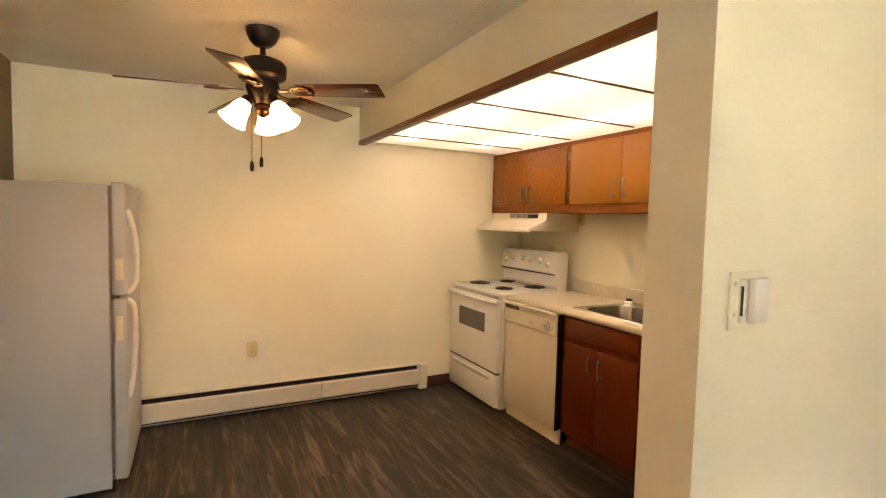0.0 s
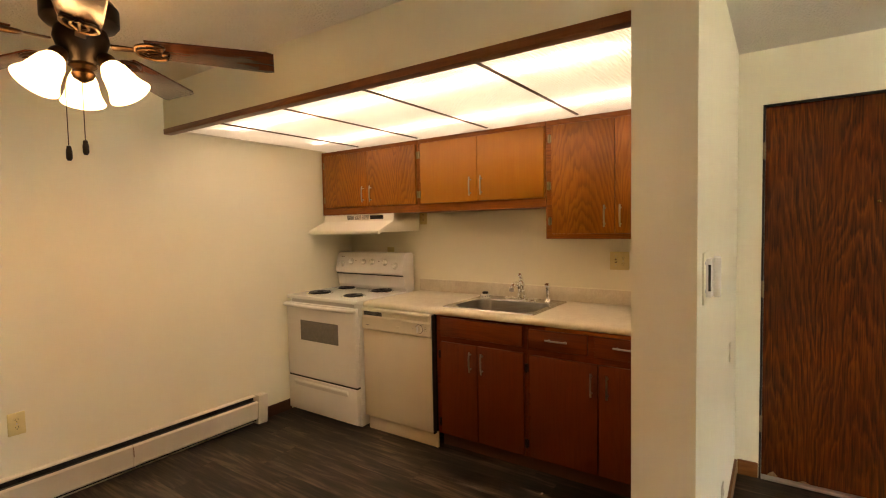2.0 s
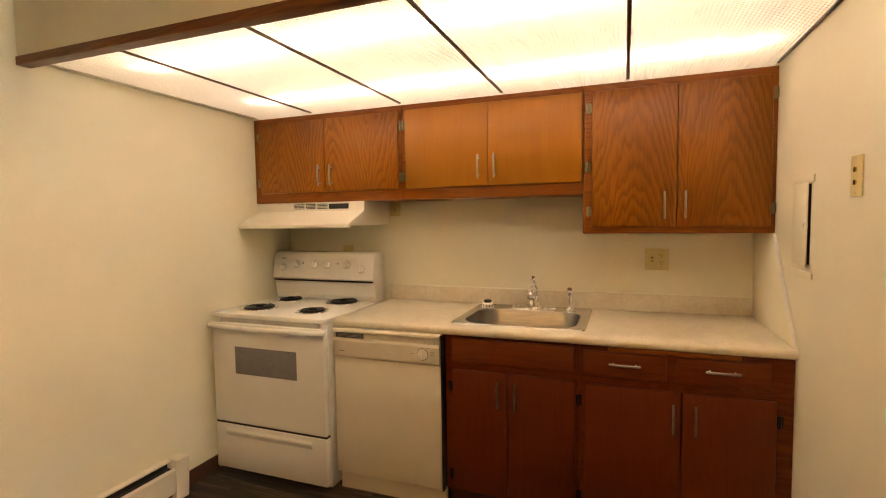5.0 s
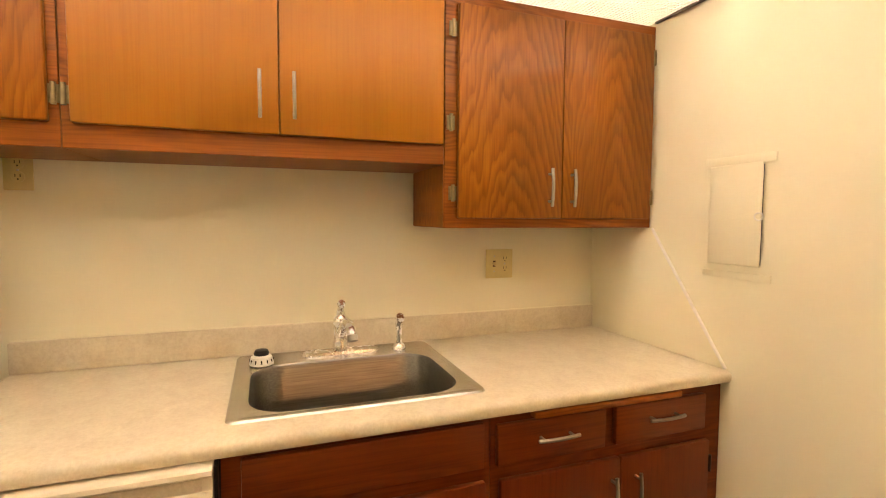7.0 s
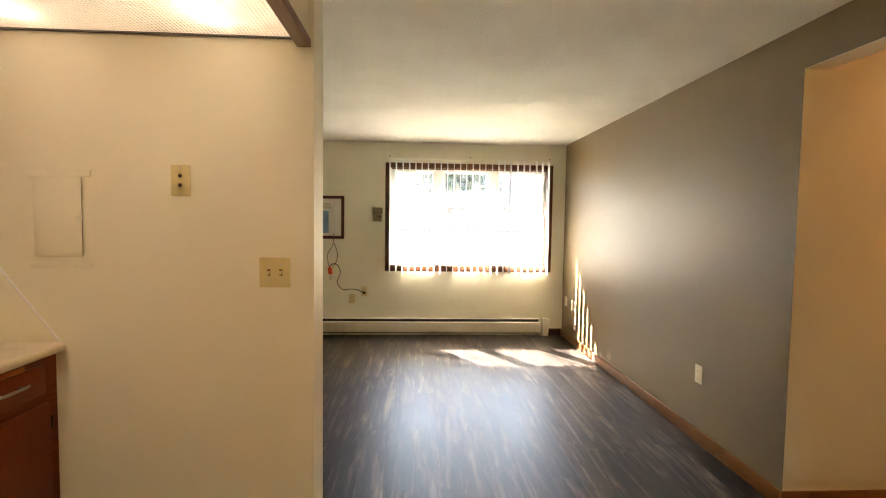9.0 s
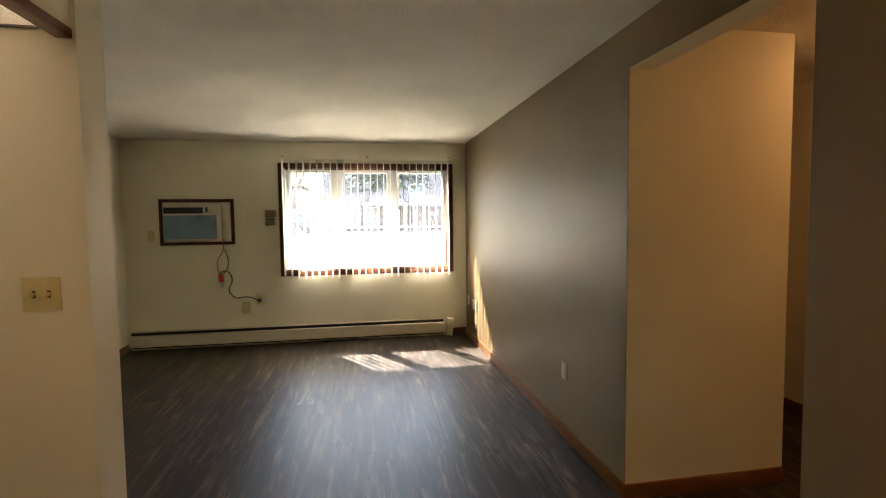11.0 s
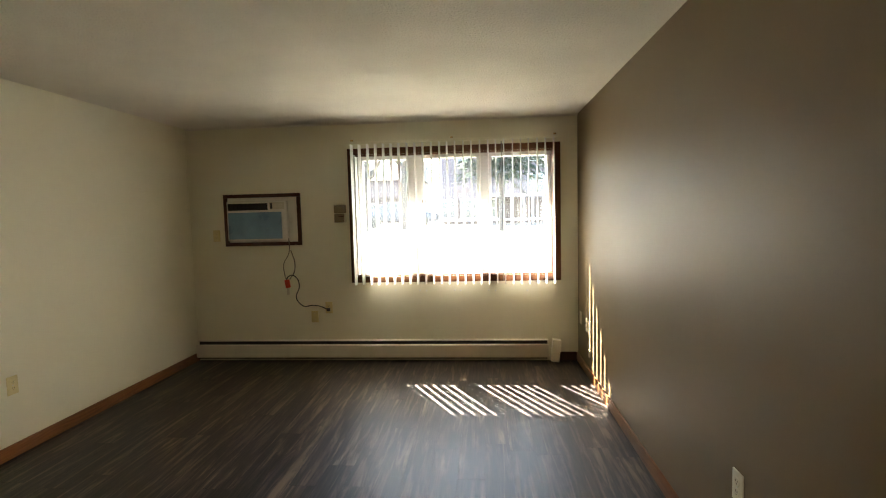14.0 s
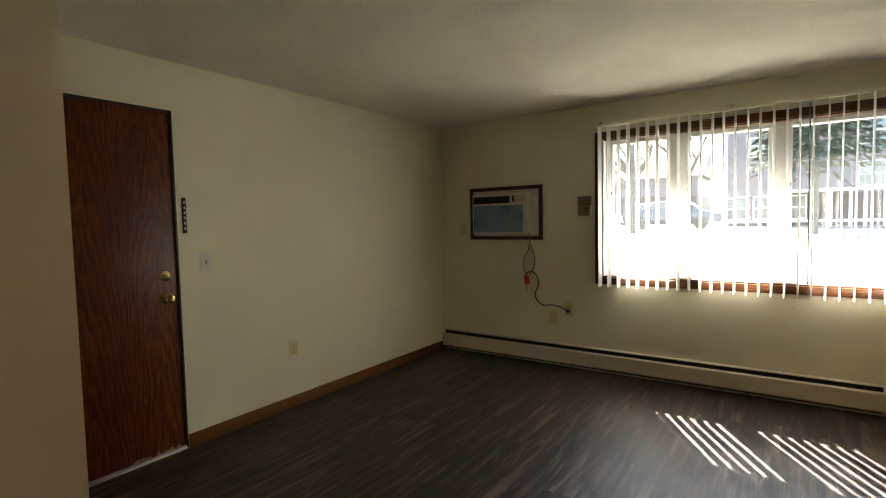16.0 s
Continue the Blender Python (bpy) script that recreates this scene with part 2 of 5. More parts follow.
def make_vinyl_plank():
    m, nt, b = material("grey_brown_vinyl_plank")
    streak = noise_of(nt, coords(nt, (1, 0.085, 1), 9.0), 22.0, 6.0, 0.62, 0.8)
    fine = noise_of(nt, coords(nt, (1, 0.04, 1), 9.0), 110.0, 3.0, 0.6)
    patch = noise_of(nt, coords(nt, (1, 0.25, 1), 9.0), 5.0, 4.0, 0.6, 0.4)
    base = ramp(nt, streak, (0.40, (0.0035, 0.0027, 0.0024)), (0.485, (0.013, 0.0096, 0.0075)), (0.545, (0.058, 0.045, 0.035)), (0.65, (0.165, 0.125, 0.094)))
    base = mixed(nt, base, ramp(nt, fine, (0.4, (0.018, 0.013, 0.010)), (0.62, (0.11, 0.084, 0.062))), 0.28)
    base = mixed(nt, base, ramp(nt, patch, (0.38, (0.45, 0.43, 0.42)), (0.62, (1.3, 1.22, 1.15))), 1.0, 'MULTIPLY')
    info = nt.nodes.new("ShaderNodeObjectInfo")
    base = mixed(nt, base, ramp(nt, info.outputs["Random"], (0.0, (0.88, 0.88, 0.89)), (1.0, (1.06, 1.03, 1.0))), 1.0, 'MULTIPLY')
    nt.links.new(base, b.inputs["Base Color"])
    rr = nt.nodes.new("ShaderNodeMapRange")
    rr.inputs["To Min"].default_value, rr.inputs["To Max"].default_value = 0.40, 0.52
    nt.links.new(streak, rr.inputs["Value"])
    nt.links.new(rr.outputs[0], b.inputs["Roughness"])
    b.inputs["Specular IOR Level"].default_value = 0.42
    bump(nt, b, mixed(nt, fine, streak, 0.5), 0.30, 0.001)
    return m


def glow(name, colour, strength, translucent=0.0):
    m = bpy.data.materials.new(name)
    m.use_nodes = True
    nt = m.node_tree
    nt.nodes.remove(nt.nodes["Principled BSDF"])
    out = nt.nodes["Material Output"]
    e = node(nt, "ShaderNodeEmission", Color=(*colour, 1), Strength=strength)
    if translucent:
        t = node(nt, "ShaderNodeBsdfTranslucent", Color=(0.90, 0.87, 0.82, 1))
        w = nt.nodes.new("ShaderNodeTexWave")
        w.inputs["Scale"].default_value = 22.0
        w.bands_direction = 'X'
        nt.links.new(coords(nt), w.inputs["Vector"])
        w2 = nt.nodes.new("ShaderNodeTexWave")
        w2.inputs["Scale"].default_value = 22.0
        w2.bands_direction = 'Y'
        nt.links.new(coords(nt), w2.inputs["Vector"])
        bp = node(nt, "ShaderNodeBump", Strength=1.0, Distance=0.005)
        nt.links.new(math_of(nt, 'ADD', w.outputs["Fac"], w2.outputs["Fac"]), bp.inputs["Height"])
        nt.links.new(bp.outputs["Normal"], t.inputs["Normal"])
        add = nt.nodes.new("ShaderNodeAddShader")
        nt.links.new(e.outputs[0], add.inputs[0])
        nt.links.new(t.outputs[0], add.inputs[1])
        nt.links.new(add.outputs[0], out.inputs["Surface"])
    else:
        nt.links.new(e.outputs[0], out.inputs["Surface"])
    return m


def make_slat():
    m, nt, b = material("white_vinyl_slat")
    b.inputs["Base Color"].default_value = (0.80, 0.79, 0.76, 1)
    b.inputs["Roughness"].default_value = 0.5
    t = node(nt, "ShaderNodeBsdfTranslucent", Color=(0.72, 0.71, 0.68, 1))
    mx = node(nt, "ShaderNodeMixShader", Fac=0.26)
    nt.links.new(b.outputs[0], mx.inputs[1])
    nt.links.new(t.outputs[0], mx.inputs[2])
    nt.links.new(mx.outputs[0], nt.nodes["Material Output"].inputs["Surface"])
    return m


def make_glass():
    m, nt, b = material("window_glass")
    t = node(nt, "ShaderNodeBsdfTransparent", Color=(0.93, 0.95, 0.94, 1))
    g = node(nt, "ShaderNodeBsdfGlossy", Roughness=0.02)
    f = node(nt, "ShaderNodeFresnel", IOR=1.45)
    mx = nt.nodes.new("ShaderNodeMixShader")
    nt.links.new(f.outputs[0], mx.inputs[0])
    nt.links.new(t.outputs[0], mx.inputs[1])
    nt.links.new(g.outputs[0], mx.inputs[2])
    # Translucent share imitates the bright haze of glare over the outdoor view.
    veil = node(nt, "ShaderNodeBsdfTranslucent", Color=(0.9, 0.9, 0.88, 1))
    hazed = node(nt, "ShaderNodeMixShader", Fac=0.005)
    nt.links.new(mx.outputs[0], hazed.inputs[1])
    nt.links.new(veil.outputs[0], hazed.inputs[2])
    nt.links.new(hazed.outputs[0], nt.nodes["Material Output"].inputs["Surface"])
    return m


# One steel in two tones: bowl shade and rim brightness set by colour.
SINK = make_sink_steel("stainless_basin_shaded", 0.18, 0.27, 0.28)
SINK_RIM = make_sink_steel("stainless_rim_bright", 0.52, 0.62, 0.27)
LAMINATE = make_laminate()
VINYL = make_vinyl_plank()
DIFFUSER = glow("prismatic_diffuser", WARM, PANEL_GLOW, 0.5)
TUBE = glow("lit_fluorescent_tube", (1.0, 0.87, 0.78), TUBE_GLOW)
SHADE = glow("lit_frosted_shade", BULB, SHADE_GLOW)
LAMP = glow("lit_bulb", BULB, BULB_GLOW)
HALL_LIT = glow("unseen_hall_glow", (1.0, 0.50, 0.22), HALL_GLOW)
SLAT = make_slat()
GLASS = make_glass()
LAWN = plain("lawn_green", (0.20, 0.188, 0.140), 0.9, vary=0.5, scale=3.0)
ASPHALT = plain("asphalt", (0.06, 0.06, 0.06), 0.85, vary=0.3, scale=8.0)
SIDING = plain("mauve_siding", (0.115, 0.092, 0.10), 0.7)
BRICK = plain("red_brick", (0.075, 0.05, 0.045), 0.8, vary=0.4, scale=6.0)
ROOF = plain("grey_shingle", (0.08, 0.075, 0.075), 0.85, vary=0.3, scale=5.0)
BARK = plain("grey_bark", (0.10, 0.085, 0.075), 0.9, vary=0.4, scale=14.0)
NEEDLE = plain("spruce_needles", (0.045, 0.060, 0.042), 0.9, vary=0.5, scale=5.0, spec=0.1)
PANE_DARK = plain("dark_far_pane", (0.05, 0.06, 0.07), 0.15)
CAR_PAINT = plain("dark_car_paint", (0.05, 0.055, 0.07), 0.25)


# ---- mesh helpers ----
def box(x0, x1, y0, y1, z0, z1, bevel=0.0, seg=2, bm=None):
    own = bmesh.new()
    bmesh.ops.create_cube(own, size=1.0)
    for v in own.verts:
        v.co = Vector(((x0 + x1) / 2 + v.co.x * (x1 - x0), (y0 + y1) / 2 + v.co.y * (y1 - y0), (z0 + z1) / 2 + v.co.z * (z1 - z0)))
    if bevel:
        bmesh.ops.bevel(own, geom=own.edges[:], offset=bevel, segments=seg, affect='EDGES', profile=0.5)
    return joined(bm, own)


def joined(bm, own):
    if bm is None:
        return own
    tmp = bpy.data.meshes.new("tmp")
    own.to_mesh(tmp)
    own.free()
    bm.from_mesh(tmp)
    bpy.data.meshes.remove(tmp)
    return bm


def moved(bm, m):
    bmesh.ops.transform(bm, matrix=m, verts=bm.verts[:])
    return bm


def lathe(profile, at=(0, 0, 0), axis='z', n=24, bm=None):
    """A turned shape: profile rows of (radius, height), along an axis from at."""
    own = bmesh.new()
    rings = []
    for r, h in profile:
        if r < 1e-5:
            rings.append([own.verts.new((0, 0, h))])
        else:
            rings.append([own.verts.new((r * math.cos(2 * math.pi * k / n), r * math.sin(2 * math.pi * k / n), h)) for k in range(n)])
    for a, b in zip(rings, rings[1:]):
        for k in range(n):
            q = [a[k % len(a)], a[(k + 1) % len(a)], b[(k + 1) % len(b)], b[k % len(b)]]
            q = list(dict.fromkeys(q))
            if len(q) > 2:
                own.faces.new(q)
    turn = {'z': Matrix.Identity(4), 'x': Matrix.Rotation(radians(90), 4, 'Y'), 'y': Matrix.Rotation(radians(-90), 4, 'X')}[axis]
    moved(own, Matrix.Translation(at) @ turn)
    bmesh.ops.recalc_face_normals(own, faces=own.faces[:])
    return joined(bm, own)


def tube(points, r, n=10, bm=None):
    """A round bar swept along points."""
    own = bmesh.new()
    pts = [Vector(p) for p in points]
    rings = []
    side = None
    for i, p in enumerate(pts):
        d = (pts[min(i + 1, len(pts) - 1)] - pts[max(i - 1, 0)]).normalized()
        if side is None:
            side = d.cross(Vector((0.31, 0.17, 0.93))).normalized()
        side = (side - d * side.dot(d)).normalized()
        up = d.cross(side)
        rr = r[i] if isinstance(r, (list, tuple)) else r
        rings.append([own.verts.new(p + rr * (math.cos(2 * math.pi * k / n) * side + math.sin(2 * math.pi * k / n) * up)) for k in range(n)])
    for a, b in zip(rings, rings[1:]):
        for k in range(n):
            own.faces.new((a[k], a[(k + 1) % n], b[(k + 1) % n], b[k]))
    own.faces.new(rings[0][::-1])
    own.faces.new(rings[-1])
    bmesh.ops.recalc_face_normals(own, faces=own.faces[:])
    return joined(bm, own)


def smooth_path(points, steps=6):
    pts = [Vector(p) for p in points]
    pts = [2 * pts[0] - pts[1]] + pts + [2 * pts[-1] - pts[-2]]
    out = []
    for a, b, c, d in zip(pts, pts[1:], pts[2:], pts[3:]):
        for k in range(steps):
            t = k / steps
            out.append(0.5 * (2 * b + (c - a) * t + (2 * a - 5 * b + 4 * c - d) * t * t + (3 * b - a - 3 * c + d) * t ** 3))
    out.append(pts[-2])
    return out


def prism(outline, lo, hi, axis='y', bevel=0.0, bm=None):
    """An outline of pairs swept along an axis: 'y' takes (x, z), 'x' takes (y, z), 'z' takes (x, y)."""
    own = bmesh.new()
    place = {'y': lambda a, b, s: (a, s, b), 'x': lambda a, b, s: (s, a, b), 'z': lambda a, b, s: (a, b, s)}[axis]
    low = [own.verts.new(place(a, b, lo)) for a, b in outline]
    high = [own.verts.new(place(a, b, hi)) for a, b in outline]
    n = len(outline)
    for k in range(n):
        own.faces.new((low[k], low[(k + 1) % n], high[(k + 1) % n], high[k]))
    own.faces.new(low[::-1])
    own.faces.new(high)
    bmesh.ops.recalc_face_normals(own, faces=own.faces[:])
    if bevel:
        bmesh.ops.bevel(own, geom=own.edges[:], offset=bevel, segments=2, affect='EDGES', profile=0.5)
    return joined(bm, own)


def mesh_of(name, bm, mat, smooth=True):
    me = bpy.data.meshes.new(name)
    bm.to_mesh(me)
    bm.free()
    me.materials.append(mat)
    if smooth:
        for p in me.polygons:
            p.use_smooth = True
        me.set_sharp_from_angle(angle=radians(35))
    return me


def thing(name, at, label, category, group="", kind=""):
    root = new(name)
    root.location = at
    root.empty_display_size = 0.1
    return tagged(root, label, category, group, kind)


def part(name, bm, mat, parent, label="", smooth=True):
    """One mesh, in world places, under a thing or under one of its parts."""
    ob = new(name, bm if isinstance(bm, bpy.types.Mesh) else mesh_of(name, bm, mat, smooth))
    ob.parent = parent
    if parent.data is None:
        ob.matrix_parent_inverse = Matrix.Translation(-Vector(parent.location))
    return tagged(ob, label)


def solo(name, bm, mat, label, category, kind="", group="", smooth=True):
    return tagged(new(name, mesh_of(name, bm, mat, smooth)), label, category, group, kind)


# ---- structure ----
NORTH, EAST, SOUTH, WEST, TOP = 4.625, 3.69, -2.20, -0.15, 2.345
PN, PS, PW = 1.80, 1.62, 2.068          # partition: kitchen face, living face, free end
SOF, SOFX = 2.08, 2.085                 # lowered kitchen ceiling and its front
HALL_S, HALL_N, HALL_TOP = 1.475, 2.447, 2.137
KW_X, KW_Y = -0.06, 3.70             # alcove wall behind the refrigerator

floor = solo("floor", box(-2.4, 3.75, -2.3, 4.7, -0.12, -0.004), DARKGAP, "dark underlay below the vinyl plank floor", "floor", "structure")
ceiling = solo("ceiling", box(-2.4, 3.85, -2.5, 4.8, TOP, TOP + 0.12), CEIL, "white lightly textured painted ceiling", "ceiling", "structure")
solo("wall_north", box(-0.3, 3.85, NORTH, NORTH + 0.15, -0.1, TOP), WALL, "plain warm white painted wall", "wall", "structure")

D0, D1, DTOP = 0.575, 1.505, 2.055      # entry door opening
wall_east = box(EAST, EAST + 0.15, -2.45, D0, -0.1, TOP)
box(EAST, EAST + 0.15, D1, NORTH, -0.1, TOP, bm=wall_east)
box(EAST, EAST + 0.15, D0, D1, DTOP, TOP, bm=wall_east)
box(EAST + 0.11, EAST + 0.15, D0, D1, -0.1, DTOP, bm=wall_east)
solo("wall_east", wall_east, WALL, "plain warm white painted wall with a door opening", "wall", "structure")

WX0, WX1, WZ0, WZ1 = 0.07, 1.99, 0.845, 2.035   # window opening
AX0, AX1, AZ0, AZ1 = 2.575, 3.29, 1.205, 1.65   # air conditioner sleeve
ws = box(AX1, EAST, SOUTH - 0.25, SOUTH, -0.1, TOP)
box(AX0, AX1, SOUTH - 0.25, SOUTH, -0.1, AZ0, bm=ws)
box(AX0, AX1, SOUTH - 0.25, SOUTH, AZ1, TOP, bm=ws)
box(WX1, AX0, SOUTH - 0.25, SOUTH, -0.1, TOP, bm=ws)
box(WX0, WX1, SOUTH - 0.25, SOUTH, -0.1, WZ0, bm=ws)
box(WX0, WX1, SOUTH - 0.25, SOUTH, WZ1, TOP, bm=ws)
box(-2.4, WX0, SOUTH - 0.25, SOUTH, -0.1, TOP, bm=ws)
wall_south = solo("wall_south", ws, WALL, "warm white painted outside wall with a wide window", "wall", "structure")

ww = box(WEST - 0.12, WEST, SOUTH, HALL_S, -0.1, TOP)
box(WEST - 0.12, WEST, HALL_N, KW_Y, -0.1, TOP, bm=ww)
box(WEST - 0.12, KW_X, KW_Y, NORTH, -0.1, TOP, bm=ww)
box(WEST - 0.12, WEST, HALL_S, HALL_N, HALL_TOP, TOP, bm=ww)
solo("wall_west", ww, TAUPE, "taupe accent wall with an opening into the hall", "wall", "structure")
solo("opening_head", box(WEST - 0.121, WEST - 0.001, HALL_S, HALL_N, HALL_TOP - 0.004, HALL_TOP), WALL, "white painted underside of the hall opening", "trim", "structure")

hs = box(-1.06, WEST - 0.001, HALL_S - 0.11, HALL_S + 0.001, -0.1, HALL_TOP - 0.004)
box(-1.06, WEST - 0.12, HALL_S - 0.11, HALL_S + 0.001, HALL_TOP - 0.004, TOP, bm=hs)
solo("wall_hall_south", hs, WALL, "plain cream wall of the hall", "wall", "structure")
solo("wall_hall_north", box(-2.4, WEST - 0.12, HALL_N, HALL_N + 0.11, -0.1, TOP), WALL, "plain cream wall of the hall", "wall", "structure")
HX, HD0, HD1, HDT = -1.93, 0.91, 1.63, 2.015
hw = box(HX - 0.12, HX, -0.2, HD0, -0.1, TOP)
box(HX - 0.12, HX, HD1, HALL_N, -0.1, TOP, bm=hw)
box(HX - 0.12, HX, HD0, HD1, HDT, TOP, bm=hw)
box(HX - 0.20, HX - 0.121, -0.3, HALL_N + 0.1, -0.1, TOP, bm=hw)
solo("wall_hall_west", hw, WALL, "cream hall wall with a dark door", "wall", "structure")
solo("wall_hall_end", box(-2.24, -0.27, -0.3, -0.2, -0.1, TOP), WALL, "plain cream wall closing the hall", "wall", "structure")
solo("wall_partition", box(PW, EAST, PS, PN, -0.1, TOP), WALL, "white partition wall between kitchen and living room", "wall", "structure")

# lowered kitchen ceiling: front drop, then lit panels in a grid
solo("soffit_front", box(SOFX, SOFX + 0.04, PN, NORTH, SOF - 0.0, TOP), WALL, "white painted drop above the kitchen", "soffit", "structure")
solo("soffit_trim", box(SOFX - 0.006, SOFX + 0.045, PN, NORTH, SOF - 0.034, SOF - 0.0005, 0.003), SOFFIT_TRIM, "dark stained wooden trim along the light soffit", "trim", "structure")

# kitchen light: tubes behind prismatic panels
light = thing("luminous_ceiling", (2.7, 3.2, SOF), "luminous kitchen ceiling of warm lit prismatic panels", "ceiling light")
cuts = [NORTH, 4.19, 3.60, 3.02, 2.41, PN]
for y1, y0 in zip(cuts, cuts[1:]):
    part("diffuser", box(SOFX + 0.045, EAST - 0.003, y0 + 0.003, y1 - 0.003, SOF + 0.001, SOF + 0.005), DIFFUSER, light, "warm lit prismatic panel")
for y in cuts[1:-1]:
    part("grid_bar", box(SOFX + 0.045, EAST - 0.33, y - 0.007, y + 0.007, SOF - 0.008, SOF - 0.0005, 0.002), BROWN_BAR, light)
for y, w in ((NORTH - 0.012, 0.012), (PN + 0.007, 0.007)):
    part("edge_angle", box(SOFX + 0.05, EAST - 0.33, y - w + 0.001, y + w - 0.001, SOF - 0.006, SOF - 0.0005), HEATER if y > 3 else HEATER_GREY, light)
for x in (2.38, 3.05):
    for y0, y1 in ((1.90, 3.10), (3.14, 4.34)):
        part("tube", tube([(x, y0, SOF + 0.044), (x, y1, SOF + 0.044)], 0.016, 12), TUBE, light, "lit fluorescent tube")

# skirting
def skirting(name, x0, x1, y0, y1, mat, label, h=0.085):
    return solo(name, box(x0, x1, y0, y1, 0.0, h, 0.004), mat, label, "baseboard", "structure")


skirting("baseboard", EAST - 0.014, EAST, SOUTH + 0.0, D0 - 0.002, TRIM_Y, "honey oak baseboard along the white wall")
skirting("baseboard", EAST - 0.014, EAST, D1 + 0.002, PS - 0.015, TRIM_Y, "honey oak baseboard beside the entry door")
skirting("baseboard", PW + 0.0, EAST - 0.015, PS - 0.014, PS, TRIM_X, "honey oak baseboard on the partition")
skirting("baseboard", WEST, WEST + 0.014, SOUTH, HALL_S - 0.001, TRIM_Y, "honey oak baseboard along the taupe wall")
skirting("baseboard", -1.06, WEST + 0.013, HALL_S + 0.001, HALL_S + 0.014, TRIM_X, "honey oak baseboard in the hall")
skirting("baseboard", HX, HX + 0.014, -0.19, HD0 - 0.061, VINYL_BASE, "dark brown baseboard at the end of the hall")
skirting("baseboard", 2.72, 2.97, NORTH - 0.012, NORTH, VINYL_BASE, "dark brown vinyl baseboard beside the stove")
skirting("baseboard", WEST + 0.015, 0.08, SOUTH, SOUTH + 0.012, VINYL_BASE, "dark brown baseboard below the window wall")

# ---- window ----
window = tagged(new("window_1"), "wide three-part window with stained oak casing", "window", "", "structure")
C = 0.06
part("casing", box(WX0 - C, WX0, SOUTH + 0.0005, SOUTH + 0.016, WZ0 - C, WZ1 + C, 0.003), CASING_Z, window)
part("casing", box(WX1, WX1 + C, SOUTH + 0.0005, SOUTH + 0.016, WZ0 - C, WZ1 + C, 0.003), DARK_FRAME_Z, window)
part("casing", box(WX0, WX1, SOUTH + 0.0005, SOUTH + 0.016, WZ1, WZ1 + C, 0.003), CASING, window)
part("casing", box(WX0, WX1, SOUTH + 0.0005, SOUTH + 0.016, WZ0 - C, WZ0, 0.003), CASING, window)
part("sill", box(WX0, WX1, SOUTH - 0.08, SOUTH + 0.004, WZ0 + 0.0005, WZ0 + 0.012, 0.002), CASING, window, "honey oak sill board")
part("jamb", box(WX0 + 0.0005, WX0 + 0.012, SOUTH - 0.08, SOUTH + 0.004, WZ0 + 0.012, WZ1, 0.001), CASING_Z, window)
part("jamb", box(WX1 - 0.012, WX1 - 0.0005, SOUTH - 0.08, SOUTH + 0.004, WZ0 + 0.012, WZ1, 0.001), VINYL_W, window, "white vinyl jamb")
part("head_jamb", box(WX0 + 0.012, WX1 - 0.012, SOUTH - 0.08, SOUTH + 0.004, WZ1 - 0.012, WZ1 - 0.0005, 0.001), CASING, window)
FY0, FY1 = SOUTH - 0.16, SOUTH - 0.08
part("frame_head", box(WX0, WX1, FY0, FY1, 1.99, WZ1, 0.003), VINYL_W, window, "white vinyl frame head")
part("frame_sill", box(WX0, WX1, FY0, FY1, WZ0, 0.872, 0.003), VINYL_W, window, "white vinyl frame sill")
GL = ((0.12, 0.655), (0.80, 1.325), (1.480, 1.925))
edges = [WX0] + [v for g in GL for v in g] + [WX1]
for a, b in zip(edges[::2], edges[1::2]):
    part("mullion", box(a, b, FY0 + 0.002, FY1 - 0.002, 0.872, 1.99, 0.004), VINYL_W, window, "white vinyl mullion")
for a, b in GL:
    pane = part("pane", box(a, b, SOUTH - 0.126, SOUTH - 0.122, 0.872, 1.99), GLASS, window, "clear window glass")
    pane.visible_shadow = False
    part("latch", box(b + 0.002, b + 0.012, FY1 - 0.002, FY1 + 0.010, 1.56, 1.585, 0.002), BROWN_BAR, window)

blind = thing("vertical_blind", (1.03, SOUTH + 0.07, 0.76), "white vertical blind with open slats over the window", "blind")
part("headrail", box(0.04, 2.02, SOUTH + 0.05, SOUTH + 0.085, 2.128, 2.146, 0.003), WALL, blind)
slat_bm = bmesh.new()
SW = 0.0445
cols = []
for k in range(7):
    u = -1 + k / 3
    cols.append([slat_bm.verts.new((0.009 * (1 - u * u) + s * 0.0006, u * SW, z)) for z in (0.0, 1.36) for s in (-1, 1)])
for a, b in zip(cols, cols[1:]):
    slat_bm.faces.new((a[0], b[0], b[2], a[2]))
    slat_bm.faces.new((a[1], a[3], b[3], b[1]))
    slat_bm.faces.new((a[2], b[2], b[3], a[3]))
    slat_bm.faces.new((a[0], a[1], b[1], b[0]))
slat_bm.faces.new((cols[0][0], cols[0][2], cols[0][3], cols[0][1]))
slat_bm.faces.new((cols[-1][0], cols[-1][1], cols[-1][3], cols[-1][2]))
slat_mesh = mesh_of("slat", slat_bm, SLAT)
N_SLAT = 26
rnd = random.Random(5)
for k in range(N_SLAT):
    s = part("slat", slat_mesh, SLAT, blind)
    x = 0.075 + k * (1.915 / (N_SLAT - 1))
    s.matrix_basis = pose(x, SOUTH + 0.068, 0.768, rnd.uniform(-0.15, 0.15), rnd.uniform(-0.15, 0.15), -4 + rnd.uniform(-2, 2))
part("wand", tube([(0.565, SOUTH + 0.125, 2.10), (0.56, SOUTH + 0.13, 0.80)], 0.004, 8), plain("smoky_wand_plastic", (0.16, 0.15, 0.13), 0.3), blind, "smoky plastic tilt wand")
